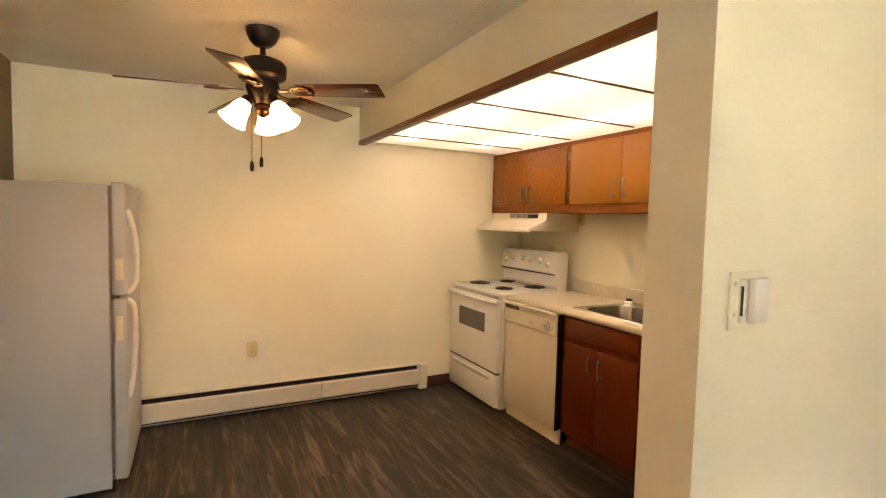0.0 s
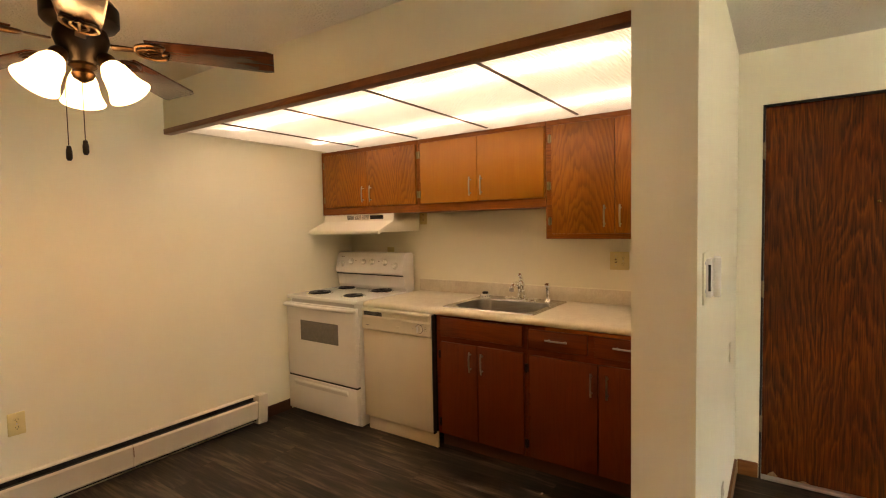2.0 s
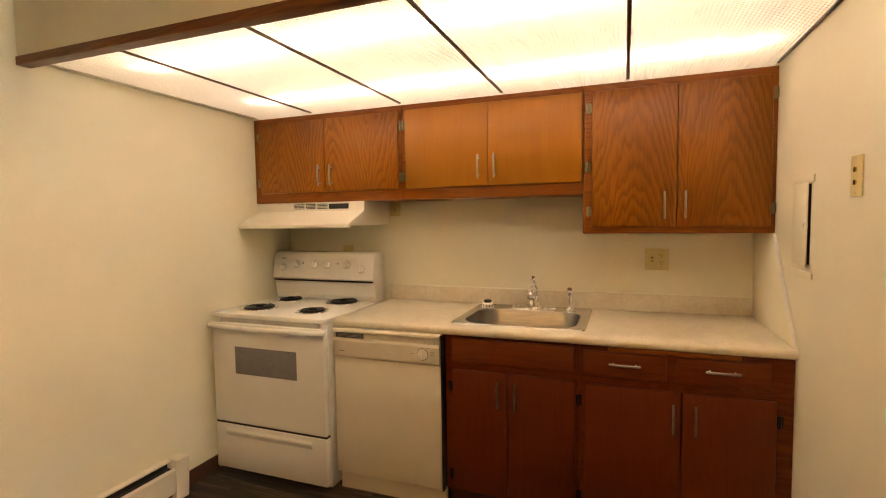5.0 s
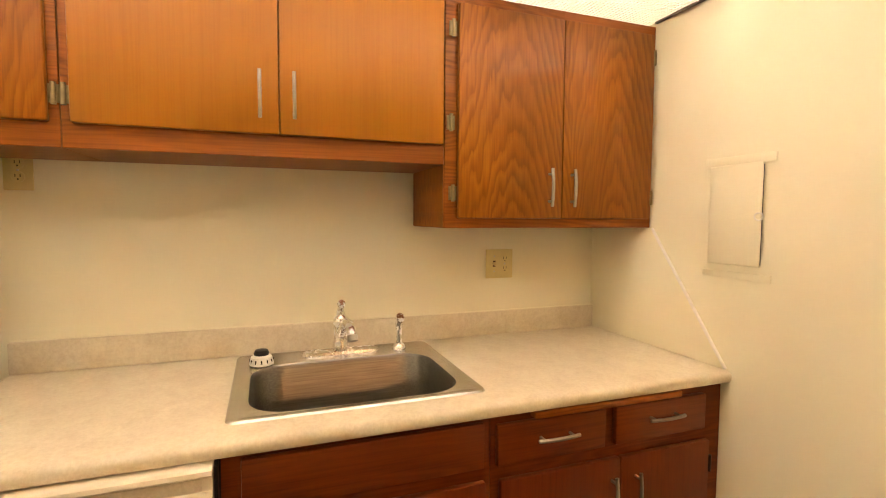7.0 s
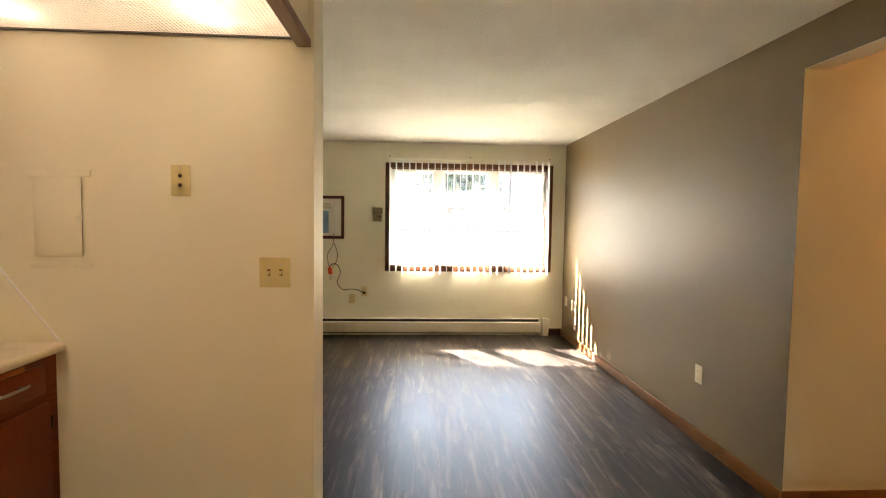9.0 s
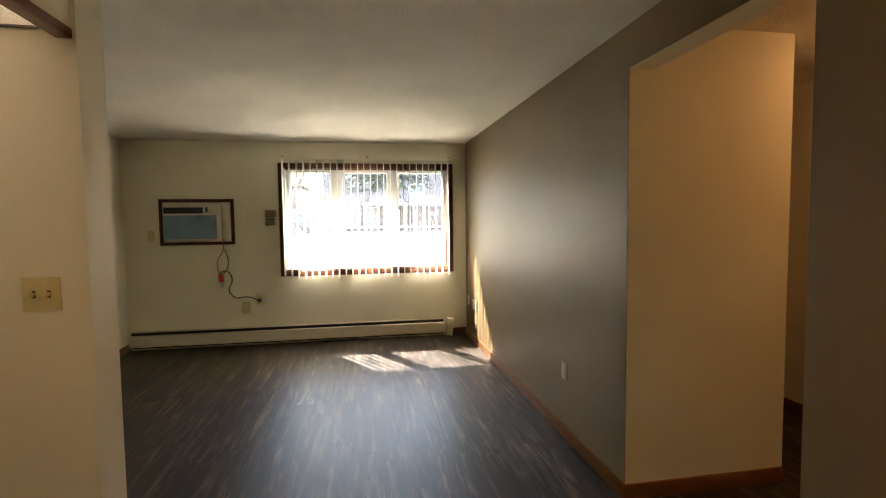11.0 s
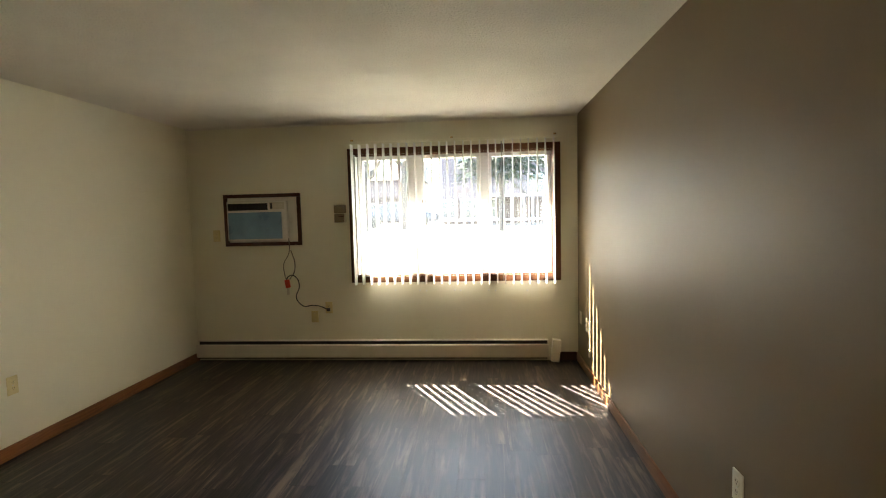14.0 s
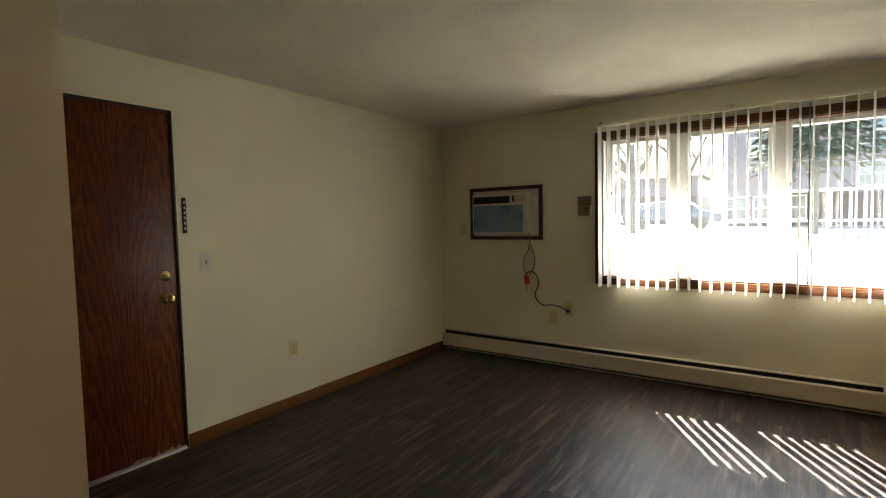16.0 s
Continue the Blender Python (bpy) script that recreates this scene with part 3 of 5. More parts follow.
for x in (0.06, 1.03, 2.0):
    solo("blind_bracket", box(x - 0.012, x + 0.012, SOUTH, SOUTH + 0.02, 2.165, 2.178, 0.002), BRASS, "small brass blind bracket on the wall", "bracket", group="blind brackets")

cove = prism([(SOUTH, TOP - 0.016), (SOUTH + 0.006, TOP - 0.014), (SOUTH + 0.012, TOP - 0.006), (SOUTH + 0.014, TOP), (SOUTH, TOP)], WEST, EAST, 'x')
solo("ceiling_bead", cove, CEIL, "thin painted bead where ceiling meets window wall", "trim", "structure")

# ---- entry door ----
door = thing("entry_door", (EAST, 1.04, 0), "dark stained oak entry door, closed, with worn bottom edge", "door")
leaf = part("door_leaf", box(EAST + 0.012, EAST + 0.055, D0 + 0.012, D1 - 0.012, 0.02, DTOP - 0.012, 0.002), DOOR_OAK, door)
fr = box(EAST + 0.001, EAST + 0.10, D0, D0 + 0.010, 0.0, DTOP)
box(EAST + 0.001, EAST + 0.10, D1 - 0.010, D1, 0.0, DTOP, bm=fr)
box(EAST + 0.001, EAST + 0.10, D0, D1, DTOP - 0.010, DTOP, bm=fr)
part("door_frame", fr, BLACK, door, "dark metal door frame")
part("threshold", box(EAST - 0.012, EAST + 0.06, D0 + 0.011, D1 - 0.011, 0.0, 0.016, 0.004), ALU, door, "grey metal threshold strip")
for z in (0.31, 1.06, 1.81):
    part("hinge", tube([(EAST - 0.002, D1 - 0.008, z - 0.045), (EAST - 0.002, D1 - 0.008, z + 0.045)], 0.007, 10), DULL_BRASS, door, "worn metal hinge")
part("knob", lathe([(0.0, 0.0), (0.032, 0.0), (0.034, 0.006), (0.014, 0.012), (0.012, 0.026), (0.026, 0.034), (0.029, 0.048), (0.022, 0.060), (0.0, 0.064)], (EAST + 0.012, 0.655, 0.94), 'x', 24), BRASS, door, "polished brass knob")
part("deadbolt", lathe([(0.0, 0.0), (0.032, 0.0), (0.031, 0.008), (0.022, 0.014), (0.0, 0.015)], (EAST + 0.012, 0.655, 1.075), 'x', 24), BRASS, door, "brass deadbolt rose")
turn = part("thumb_turn", box(EAST - 0.018, EAST - 0.002, 0.640, 0.672, 1.071, 1.081, 0.003), BRASS, door, "brass thumb turn")
part("peephole", lathe([(0.0, 0), (0.008, 0), (0.007, 0.004), (0.0, 0.005)], (EAST + 0.011, 1.025, 1.52), 'x', 14), BRASS, door)
part("old_plate", box(EAST + 0.0105, EAST + 0.0125, 0.70, 0.79, 1.485, 1.505), OAK_BASE_RAIL, door, "darker patch of old latch")
CHIP = wood("bare_wood_chip", (0.28, 0.17, 0.09), (0.38, 0.25, 0.14), (0.48, 0.34, 0.20))
wear = random.Random(3)
for y in (0.63, 0.67, 0.70, 0.745, 0.80, 0.83, 0.86, 1.30, 1.44):
    w, hh = wear.uniform(0.012, 0.035), wear.uniform(0.008, 0.03)
    part("worn_chip", prism([(y - w, 0.021), (y + w, 0.021), (y + w * 0.5, 0.021 + hh * 0.6), (y - w * 0.1, 0.021 + hh), (y - w * 0.7, 0.021 + hh * 0.4)], EAST + 0.0112, EAST + 0.0128, 'x'), CHIP, leaf, "bare chipped wood at the bottom edge")
lockbar = thing("chain_track", (EAST, 0.535, 1.33), "dark slotted door chain track screwed to the wall", "door lock")
part("plate", box(EAST - 0.012, EAST, 0.522, 0.545, 1.325, 1.54, 0.002), BRONZE, lockbar)
for k in range(6):
    part("slot", box(EAST - 0.014, EAST - 0.011, 0.529, 0.538, 1.345 + k * 0.032, 1.362 + k * 0.032), ALU, lockbar)

# knobs face into the room
for ob in bpy.data.objects:
    if ob.name.split(".")[0] in ("knob", "deadbolt", "peephole") and ob.parent == door:
        m = Matrix.Translation((2 * (EAST + 0.012), 0, 0)) @ Matrix.Scale(-1, 4, (1, 0, 0))
        ob.data.transform(m)
        ob.data.flip_normals()

# ---- hall door ----
hd = thing("hall_door", (HX, 1.1, 0), "dark brown wooden hall door, closed", "door")
part("door_leaf", box(HX - 0.04, HX + 0.005, HD0 + 0.001, HD1 - 0.001, 0.015, HDT - 0.001, 0.002), HALL_OAK, hd)
part("casing", box(HX - 0.002, HX + 0.014, HD0 - 0.06, HD0, 0, HDT + 0.06, 0.003), HALL_OAK, hd)
part("casing", box(HX - 0.002, HX + 0.014, HD1, HD1 + 0.06, 0, HDT + 0.06, 0.003), HALL_OAK, hd)
part("casing", box(HX - 0.002, HX + 0.014, HD0, HD1, HDT, HDT + 0.06, 0.003), HALL_OAK, hd)
for z in (0.36, 1.79):
    part("hinge", box(HX + 0.010, HX + 0.026, HD0 - 0.078, HD0 - 0.045, z - 0.05, z + 0.05, 0.003), BRONZE, hd, "dark metal hinge")


# Out of view: this fitting is assumed, added to light the hall orange.
hl = thing("unseen_hall_light", (-1.5, 1.78, TOP), "unseen amber light added to give the hall its orange glow", "ceiling light")
part("base_ring", lathe([(0.0, 0.0), (0.14, 0.0), (0.14, -0.02), (0.12, -0.025), (0.0, -0.025)], (-1.5, 1.78, TOP - 0.0005), n=28), BRASS, hl)
part("glass_dome", lathe([(0.125, 0.0), (0.12, -0.03), (0.09, -0.06), (0.04, -0.075), (0.0, -0.078)], (-1.5, 1.78, TOP - 0.024), n=28), HALL_LIT, hl, "glowing amber dome added to light the hall")


# ---- plates on walls ----
def plate(name, face, at, u, kind, mat, label, category, w=0.072, h=0.116, group="wall plates"):
    """A cover plate. face: the wall's outward axis ('-x', '+x', '-y', '+y'); at: the plate's centre on the wall."""
    rz = {'-y': 0, '+x': 90, '+y': 180, '-x': -90}[face]
    m = pose(*at, 0, 0, rz)
    root = thing(name, at, label, category, group)

    def add(pname, bm, pm, plabel=""):
        part(pname, moved(bm, m), pm, root, plabel)
    add("plate", box(-w / 2, w / 2, -0.006, 0, -h / 2, h / 2, 0.0025), mat)
    n = max(1, round(w / 0.072)) if kind != 'blank' else 1
    for i in range(n):
        cx = (i - (n - 1) / 2) * 0.046
        this = kind[i] if isinstance(kind, (list, tuple)) else kind
        if this == 'outlet':
            for s in (-1, 1):
                add("receptacle", moved(lathe([(0.0, 0.0), (0.0165, 0.0), (0.0165, 0.0022), (0.0, 0.0024)], (0, 0, 0), 'y', 20), pose(cx, -0.0085, s * 0.0195)), mat)
                for q in (-1, 1):
                    add("slot", box(cx + q * 0.006 - 0.001, cx + q * 0.006 + 0.001, -0.0090, -0.0084, s * 0.0195 - 0.0005, s * 0.0195 + 0.0075), DARKGAP)
                add("slot", box(cx - 0.002, cx + 0.002, -0.0090, -0.0084, s * 0.0195 - 0.009, s * 0.0195 - 0.005), DARKGAP)
            add("screw", box(cx - 0.003, cx + 0.003, -0.0072, -0.0058, -0.003, 0.003, 0.001), ALU)
        elif this == 'toggle':
            add("toggle_slot", box(cx - 0.0055, cx + 0.0055, -0.0066, -0.0055, -0.0125, 0.0125), BROWN_BAR)
            add("toggle", moved(box(-0.0045, 0.0045, -0.017, 0.0, -0.005, 0.006, 0.0015), pose(cx, -0.005, 0.002, 22)), mat)
            for s in (-1, 1):
                add("screw", box(cx - 0.003, cx + 0.003, -0.0072, -0.0058, s * 0.03 - 0.003, s * 0.03 + 0.003, 0.001), ALU)
        elif this == 'jack':
            for s in (-1, 1):
                add("socket", moved(lathe([(0.0, 0.0), (0.008, 0.0), (0.007, 0.004), (0.0, 0.004)], (0, 0, 0), 'y', 16), pose(cx, -0.0098, s * 0.018)), BRASS)
                add("socket_hole", box(cx - 0.006, cx + 0.006, -0.0106, -0.0096, s * 0.018 - 0.006, s * 0.018 + 0.003, 0.001), DARKGAP)
            for s in (-1, 1):
                add("screw", box(cx - 0.003, cx + 0.003, -0.0072, -0.0058, s * 0.048 - 0.003, s * 0.048 + 0.003, 0.001), ALU)
        else:
            for s in (-1, 1):
                add("screw", box(cx - 0.003, cx + 0.003, -0.0072, -0.0058, s * 0.03 - 0.003, s * 0.03 + 0.003, 0.001), ALU)
    return root


plate("wall_outlet", '-y', (1.283, NORTH, 0.472), 0, 'outlet', ALMOND, "almond duplex outlet on the white kitchen wall", "outlet")
plate("wall_outlet", '-x', (EAST, 2.256, 1.195), 0, ['toggle', 'outlet'], ALMOND, "almond switch and outlet plate above the counter", "outlet", w=0.118)
plate("wall_outlet", '-x', (EAST, 3.800, 1.508), 0, 'outlet', ALMOND, "almond outlet tucked beside the range hood", "outlet")
plate("wall_outlet", '-x', (EAST, 4.155, 1.225), 0, 'blank', ALMOND, "small almond plate behind the stove", "outlet", w=0.075, h=0.075)
plate("phone_plate", '+y', (2.568, PN, 1.534), 0, 'jack', ALMOND, "almond plate with two round jacks on the partition", "jack plate")
plate("light_switch", '+y', (2.217, PN, 1.185), 0, ['toggle', 'toggle'], ALMOND, "almond double light switch on the partition", "switch", w=0.118)
plate("wall_outlet", '-x', (EAST, -0.228, 0.447), 0, 'outlet', ALMOND, "almond outlet low on the living room wall", "outlet")
plate("light_switch", '-x', (EAST, 0.411, 1.140), 0, 'toggle', WHITE_PL, "white single light switch beside the entry door", "switch")
plate("wall_outlet", '+y', (3.422, SOUTH, 1.277), 0, 'outlet', ALMOND, "almond outlet beside the air conditioner", "outlet")
plate("wall_outlet", '+y', (2.443, SOUTH, 0.447), 0, 'blank', ALMOND, "blank almond plate below the air conditioner", "outlet")
plate("wall_outlet", '+y', (2.295, SOUTH, 0.537), 0, 'outlet', ALMOND, "almond outlet with the cord plugged in", "outlet")
plate("wall_outlet", '+x', (WEST, 0.74, 0.438), 0, 'outlet', IVORY, "ivory outlet on the taupe wall", "outlet")
plate("cable_plate", '+x', (WEST, -1.80, 0.44), 0, 'jack', IVORY, "ivory jack plate on the taupe wall", "jack plate")
plate("cable_plate", '+x', (WEST, -1.66, 0.44), 0, 'outlet', IVORY, "ivory outlet beside the jack plate", "outlet")
plate("cable_plate", '+x', (WEST, -2.05, 0.45), 0, 'blank', IVORY, "ivory blank plate near the corner", "jack plate")
plate("cable_plate", '+x', (WEST, -1.70, 0.21), 0, 'blank', IVORY, "small ivory plate low on the taupe wall", "jack plate", w=0.06, h=0.06)
plate("wall_outlet", '-y', (2.91, PS, 0.23), 0, 'outlet', IVORY, "ivory outlet low on the partition", "outlet")
plate("cover_plate", '-y', (3.235, PS, 0.80), 0, 'blank', WALL, "painted over blank cover plate on the partition", "cover plate", w=0.06, h=0.09)

th = thing("thermostat", (2.30, PS, 1.27), "white wall thermostat with its cover ajar", "thermostat")
part("back_plate", box(2.1800, 2.3200, PS - 0.006, PS, 1.185, 1.345, 0.002), WALL, th, "pale painted backing plate")
part("base", box(2.2170, 2.2900, PS - 0.022, PS - 0.006, 1.205, 1.325, 0.003), WHITE_PL, th)
# Black slab on the base's side, drawn as shade behind the cover.
part("dark_slot", box(2.2155, 2.2172, PS - 0.020, PS - 0.013, 1.225, 1.307), BLACK, th, "black strip painted as the gap's shade behind the cover")
part("cover", moved(box(-0.038, 0.038, -0.022, 0, -0.062, 0.062, 0.006), pose(2.262, PS - 0.022, 1.268, 0, 0, 5)), WHITE_PL, th)
for z in (1.222, 1.308):
    part("screw", box(2.1950, 2.2050, PS - 0.0085, PS - 0.0055, z, z + 0.01, 0.001), ALU, th)

ts = thing("window_thermostat", (2.14, SOUTH, 1.46), "tan two-part heating thermostat beside the window", "thermostat")
part("upper_cover", box(2.083, 2.20, SOUTH, SOUTH + 0.028, 1.475, 1.553, 0.004), TAN_PL, ts)
part("lower_cover", box(2.083, 2.195, SOUTH, SOUTH + 0.04, 1.385, 1.470, 0.004), TAN_PL, ts)
part("end_cap", box(2.0825, 2.098, SOUTH + 0.001, SOUTH + 0.041, 1.384, 1.471, 0.003), IVORY, ts, "pale end cap")
part("dial_strip", box(2.095, 2.15, SOUTH + 0.039, SOUTH + 0.042, 1.44, 1.448), BROWN_BAR, ts)

ap = thing("access_panel", (3.02, PN, 1.38), "white painted access panel in the partition", "access panel")
part("flange_strip", box(2.899, 3.128, PN, PN + 0.005, 1.540, 1.566, 0.001), WALL, ap)
part("flange_strip", box(2.899, 3.128, PN, PN + 0.005, 1.197, 1.218, 0.001), WALL, ap)
# No hole here: a near-black sheet supplies the shade behind the flap.
part("recess", box(2.934, 3.100, PN + 0.0003, PN + 0.0012, 1.245, 1.535), DARKGAP, ap, "dark sheet painted as the gap's shade behind the flap")
flap = part("flap", moved(box(-0.178, 0.0, 0.0, 0.006, -0.15, 0.15, 0.002), pose(3.106, PN + 0.002, 1.39, 0, 0, -2.6)), WALL, ap)
part("ring_latch", moved(tube([(0.011 * math.cos(radians(k * 30)), 0.0, 0.011 * math.sin(radians(k * 30))) for k in range(13)], 0.002, 6), pose(2.934, PN + 0.016, 1.385, 0, 0, 20)), WHITE_PL, flap, "small white ring latch")

# white splash panel at the counter's end
splash = thing("splash_panel", (3.5, PN, 0.915), "white slanted splash panel at the counter end", "splash panel")
part("board", prism([(3.345, 1.341), (EAST - 0.001, 1.341), (EAST - 0.001, 0.914), (3.025, 0.914)], PN, PN + 0.010, 'y', 0.001), WALL, splash)
part("edge_trim", tube([(3.345, PN + 0.009, 1.341), (3.025, PN + 0.009, 0.916)], 0.0055, 8), WHITE_PL, splash, "white caulked edge")

# filled screw holes below the window
for x, z in ((1.62, 0.705), (1.375, 0.70), (1.31, 0.695), (1.03, 0.70), (0.975, 0.695), (0.70, 0.695), (0.635, 0.69), (0.33, 0.69)):
    part("filler_spot", lathe([(0.0, 0.0022), (0.006, 0.0018), (0.0085, 0.0)], (x, SOUTH, z), 'y', 12), WHITE_PL, wall_south, "white filler spot")

# ---- baseboard heaters ----
def heater(x0, x1, wall_y, out, label, cap, tilt, joint):
    """A finned baseboard heater along a wall: cover, dark outlet slot, end cap."""
    f = wall_y + out * 0.065
    root = thing("baseboard_heater", ((x0 + x1) / 2, wall_y, 0), label, "heater", "baseboard heaters")
    ys = lambda a, b: (min(a, b), max(a, b))
    a, b = ys(wall_y, wall_y + out * 0.006)
    part("back_plate", box(x0, x1, a, b, 0.02, 0.212, 0.001), HEATER, root)
    a, b = ys(wall_y + out * 0.0062, wall_y + out * 0.0075)
    # Near-black sheet gives the outlet slot its shade by colour.
    part("slot_back", box(x0 + 0.005, x1 - 0.005, a, b, 0.15, 0.203), DARKGAP, root, "dark sheet painted as shade in the outlet slot")
    sec = [(wall_y + out * 0.052, 0.176), (f, 0.166), (f, 0.054), (wall_y + out * 0.055, 0.042), (wall_y + out * 0.052, 0.046), (f - out * 0.003, 0.057), (f - out * 0.003, 0.163), (wall_y + out * 0.051, 0.172)]
    edges = [x0] + list(joint) + [x1]
    for p, q in zip(edges, edges[1:]):
        part("front_cover", prism(sec, p + 0.001, q - 0.001, 'x'), HEATER, root)
    top = [(wall_y, 0.212), (wall_y + out * 0.030, 0.209), (wall_y + out * 0.032, 0.203), (wall_y + out * 0.029, 0.206), (wall_y, 0.208)]
    part("top_lip", prism(top, x0, x1, 'x'), HEATER, root)
    a, b = ys(wall_y + out * 0.007, wall_y + out * 0.048)
    # Near-black block fills the casing in place of shade.
    part("inside", box(x0 + 0.01, x1 - 0.01, a, b, 0.03, 0.168), DARKGAP, root, "dark block painted as shade inside the heater")
    for j in joint:
        a, b = ys(f - out * 0.001, f + out * 0.003)
        part("rust_run", box(j - 0.003, j + 0.002, *ys(f + out * 0.0031, f + out * 0.0036), 0.105, 0.162), RUST, root, "thin run of rust at the joint")
        part("joint_strip", box(j - 0.006, j + 0.006, a, b, 0.05, 0.17, 0.001), HEATER, root)
    a, b = ys(wall_y, f + out * 0.008)
    part("end_cap", moved(box(-0.040, 0.040, a, b, 0.0, 0.212, 0.006), pose(cap, 0, 0.003, 0, tilt, 0)), HEATER, root, "beige end cap")
    return root


heater(0.0, 2.64, NORTH, -1, "long beige baseboard heater along the kitchen wall", 2.66, 3.5, (1.79,))
heater(0.14, EAST - 0.016, SOUTH, 1, "long beige baseboard heater below the window", 0.08, -6.0, ())


# ---- kitchen cabinets ----
UF, BF = 3.366, 3.045        # face frames of upper and base cabinets


def pull(parent, x, y, z, upright=True, length=0.125):
    """A flat bar pull on two short posts, standing out towards the room."""
    h = length / 2
    if upright:
        bm = tube(smooth_path([(x - 0.022, y, z - h), (x - 0.027, y, z - h * 0.4), (x - 0.027, y, z + h * 0.4), (x - 0.022, y, z + h)], 4), 0.0052, 8)
        for s in (-1, 1):
            tube([(x, y, z + s * h * 0.72), (x - 0.026, y, z + s * h * 0.72)], 0.004, 8, bm)
    else:
        bm = tube(smooth_path([(x - 0.022, y - h, z), (x - 0.027, y - h * 0.4, z), (x - 0.027, y + h * 0.4, z), (x - 0.022, y + h, z)], 4), 0.0052, 8)
        for s in (-1, 1):
            tube([(x, y + s * h * 0.72, z), (x - 0.026, y + s * h * 0.72, z)], 0.004, 8, bm)
    return part("handle", bm, STEEL, parent, "satin metal bar pull")


def hinge(parent, x, y, z, mat=HINGE_BR):
    bm = tube([(x - 0.006, y, z - 0.026), (x - 0.006, y, z + 0.026)], 0.006, 10)
    box(x - 0.003, x, y - 0.013, y + 0.013, z - 0.022, z + 0.022, 0.001, bm=bm)
    return part("hinge", bm, mat, parent, "small tarnished brass hinge")


def cab_door(root, front, y0, y1, z0, z1, mat, handle=None, hinges=(), hmat=HINGE_BR, name="door"):
    d = part(name, box(front - 0.02, front - 0.0005, y0, y1, z0, z1, 0.005, 2), mat, root)
    if handle:
        hy, hz, up = handle
        pull(d, front - 0.02, hy, hz, up)
    for hy, hz in hinges:
        hinge(d, front - 0.004, hy, hz, hmat)
    return d


def carcass(front, y0, y1, z0, z1, back=EAST - 0.001):
    return box(front, back, y0, y1, z0, z1, 0.0015, 1)


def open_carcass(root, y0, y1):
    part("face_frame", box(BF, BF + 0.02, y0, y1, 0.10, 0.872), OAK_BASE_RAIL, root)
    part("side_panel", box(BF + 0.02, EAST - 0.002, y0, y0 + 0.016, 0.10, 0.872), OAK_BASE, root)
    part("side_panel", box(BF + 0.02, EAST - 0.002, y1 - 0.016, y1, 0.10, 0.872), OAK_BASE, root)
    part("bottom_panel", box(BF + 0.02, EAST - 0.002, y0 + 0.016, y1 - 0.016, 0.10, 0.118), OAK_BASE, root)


UB, UT = 1.541, SOF - 0.0145
u1 = thing("upper_cabinet", (3.53, 4.1, UB), "short stained oak wall cabinet over the stove", "cabinet", "kitchen wall cabinets")
part("body", carcass(UF, 3.592, NORTH - 0.001, UB, UT), OAK_RAIL, u1)
cab_door(u1, UF, 4.0958, 4.575, 1.600, 2.030, OAK, (4.128, 1.697, True), ((4.587, 1.952), (4.587, 1.667)))
cab_door(u1, UF, 3.612, 4.0942, 1.600, 2.030, OAK, (4.047, 1.697, True), ((3.600, 1.952), (3.600, 1.667)))
u2 = thing("upper_cabinet", (3.53, 3.09, UB), "short plain stained wall cabinet over the sink", "cabinet", "kitchen wall cabinets")
part("body", carcass(UF, 2.612, 3.590, UB, UT), OAK_RAIL, u2)
cab_door(u2, UF, 3.0938, 3.567, 1.600, 2.032, OAK_PLAIN, (3.142, 1.700, True), ((3.580, 1.952), (3.580, 1.667)))
cab_door(u2, UF, 2.618, 3.0922, 1.600, 2.032, OAK_PLAIN, (3.055, 1.702, True), ())
u3 = thing("upper_cabinet", (3.53, 2.2, 1.345), "tall stained oak wall cabinet with cathedral grain", "cabinet", "kitchen wall cabinets")
part("body", carcass(UF, PN + 0.001, 2.610, 1.345, UT), OAK_RAIL, u3)
cab_door(u3, UF, 2.1953, 2.570, 1.376, 2.030, OAK, (2.247, 1.478, True), ((2.585, 1.954), (2.592, 1.670), (2.585, 1.454)))
cab_door(u3, UF, 1.822, 2.1937, 1.376, 2.030, OAK, (2.160, 1.478, True), ((1.812, 1.952), (1.812, 1.454)))
part("side_panel", box(UF + 0.002, EAST - 0.002, 2.610, 2.614, 1.347, UB - 0.001), OAK, u3)

CT = 0.912
b1 = thing("base_cabinet", (3.3, 2.9, 0), "dark stained oak sink base cabinet with two doors", "cabinet", "kitchen base cabinets")
open_carcass(b1, 2.600, 3.232)
part("toe_kick", box(BF + 0.06, EAST - 0.01, 2.600, 3.232, 0.0, 0.10), VINYL_BASE, b1)
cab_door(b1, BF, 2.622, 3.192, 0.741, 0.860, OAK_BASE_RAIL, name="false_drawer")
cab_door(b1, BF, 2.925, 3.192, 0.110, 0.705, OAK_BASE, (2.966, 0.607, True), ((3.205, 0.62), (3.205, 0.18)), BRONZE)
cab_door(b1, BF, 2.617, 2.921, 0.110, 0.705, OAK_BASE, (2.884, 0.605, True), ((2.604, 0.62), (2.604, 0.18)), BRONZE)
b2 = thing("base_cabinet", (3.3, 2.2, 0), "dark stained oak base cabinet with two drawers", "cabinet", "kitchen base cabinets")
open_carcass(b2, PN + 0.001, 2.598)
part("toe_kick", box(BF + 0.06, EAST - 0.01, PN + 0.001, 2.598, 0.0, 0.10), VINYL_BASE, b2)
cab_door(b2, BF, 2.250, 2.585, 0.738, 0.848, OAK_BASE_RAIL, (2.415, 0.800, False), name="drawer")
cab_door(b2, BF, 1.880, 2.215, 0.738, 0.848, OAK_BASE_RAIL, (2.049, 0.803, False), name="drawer")
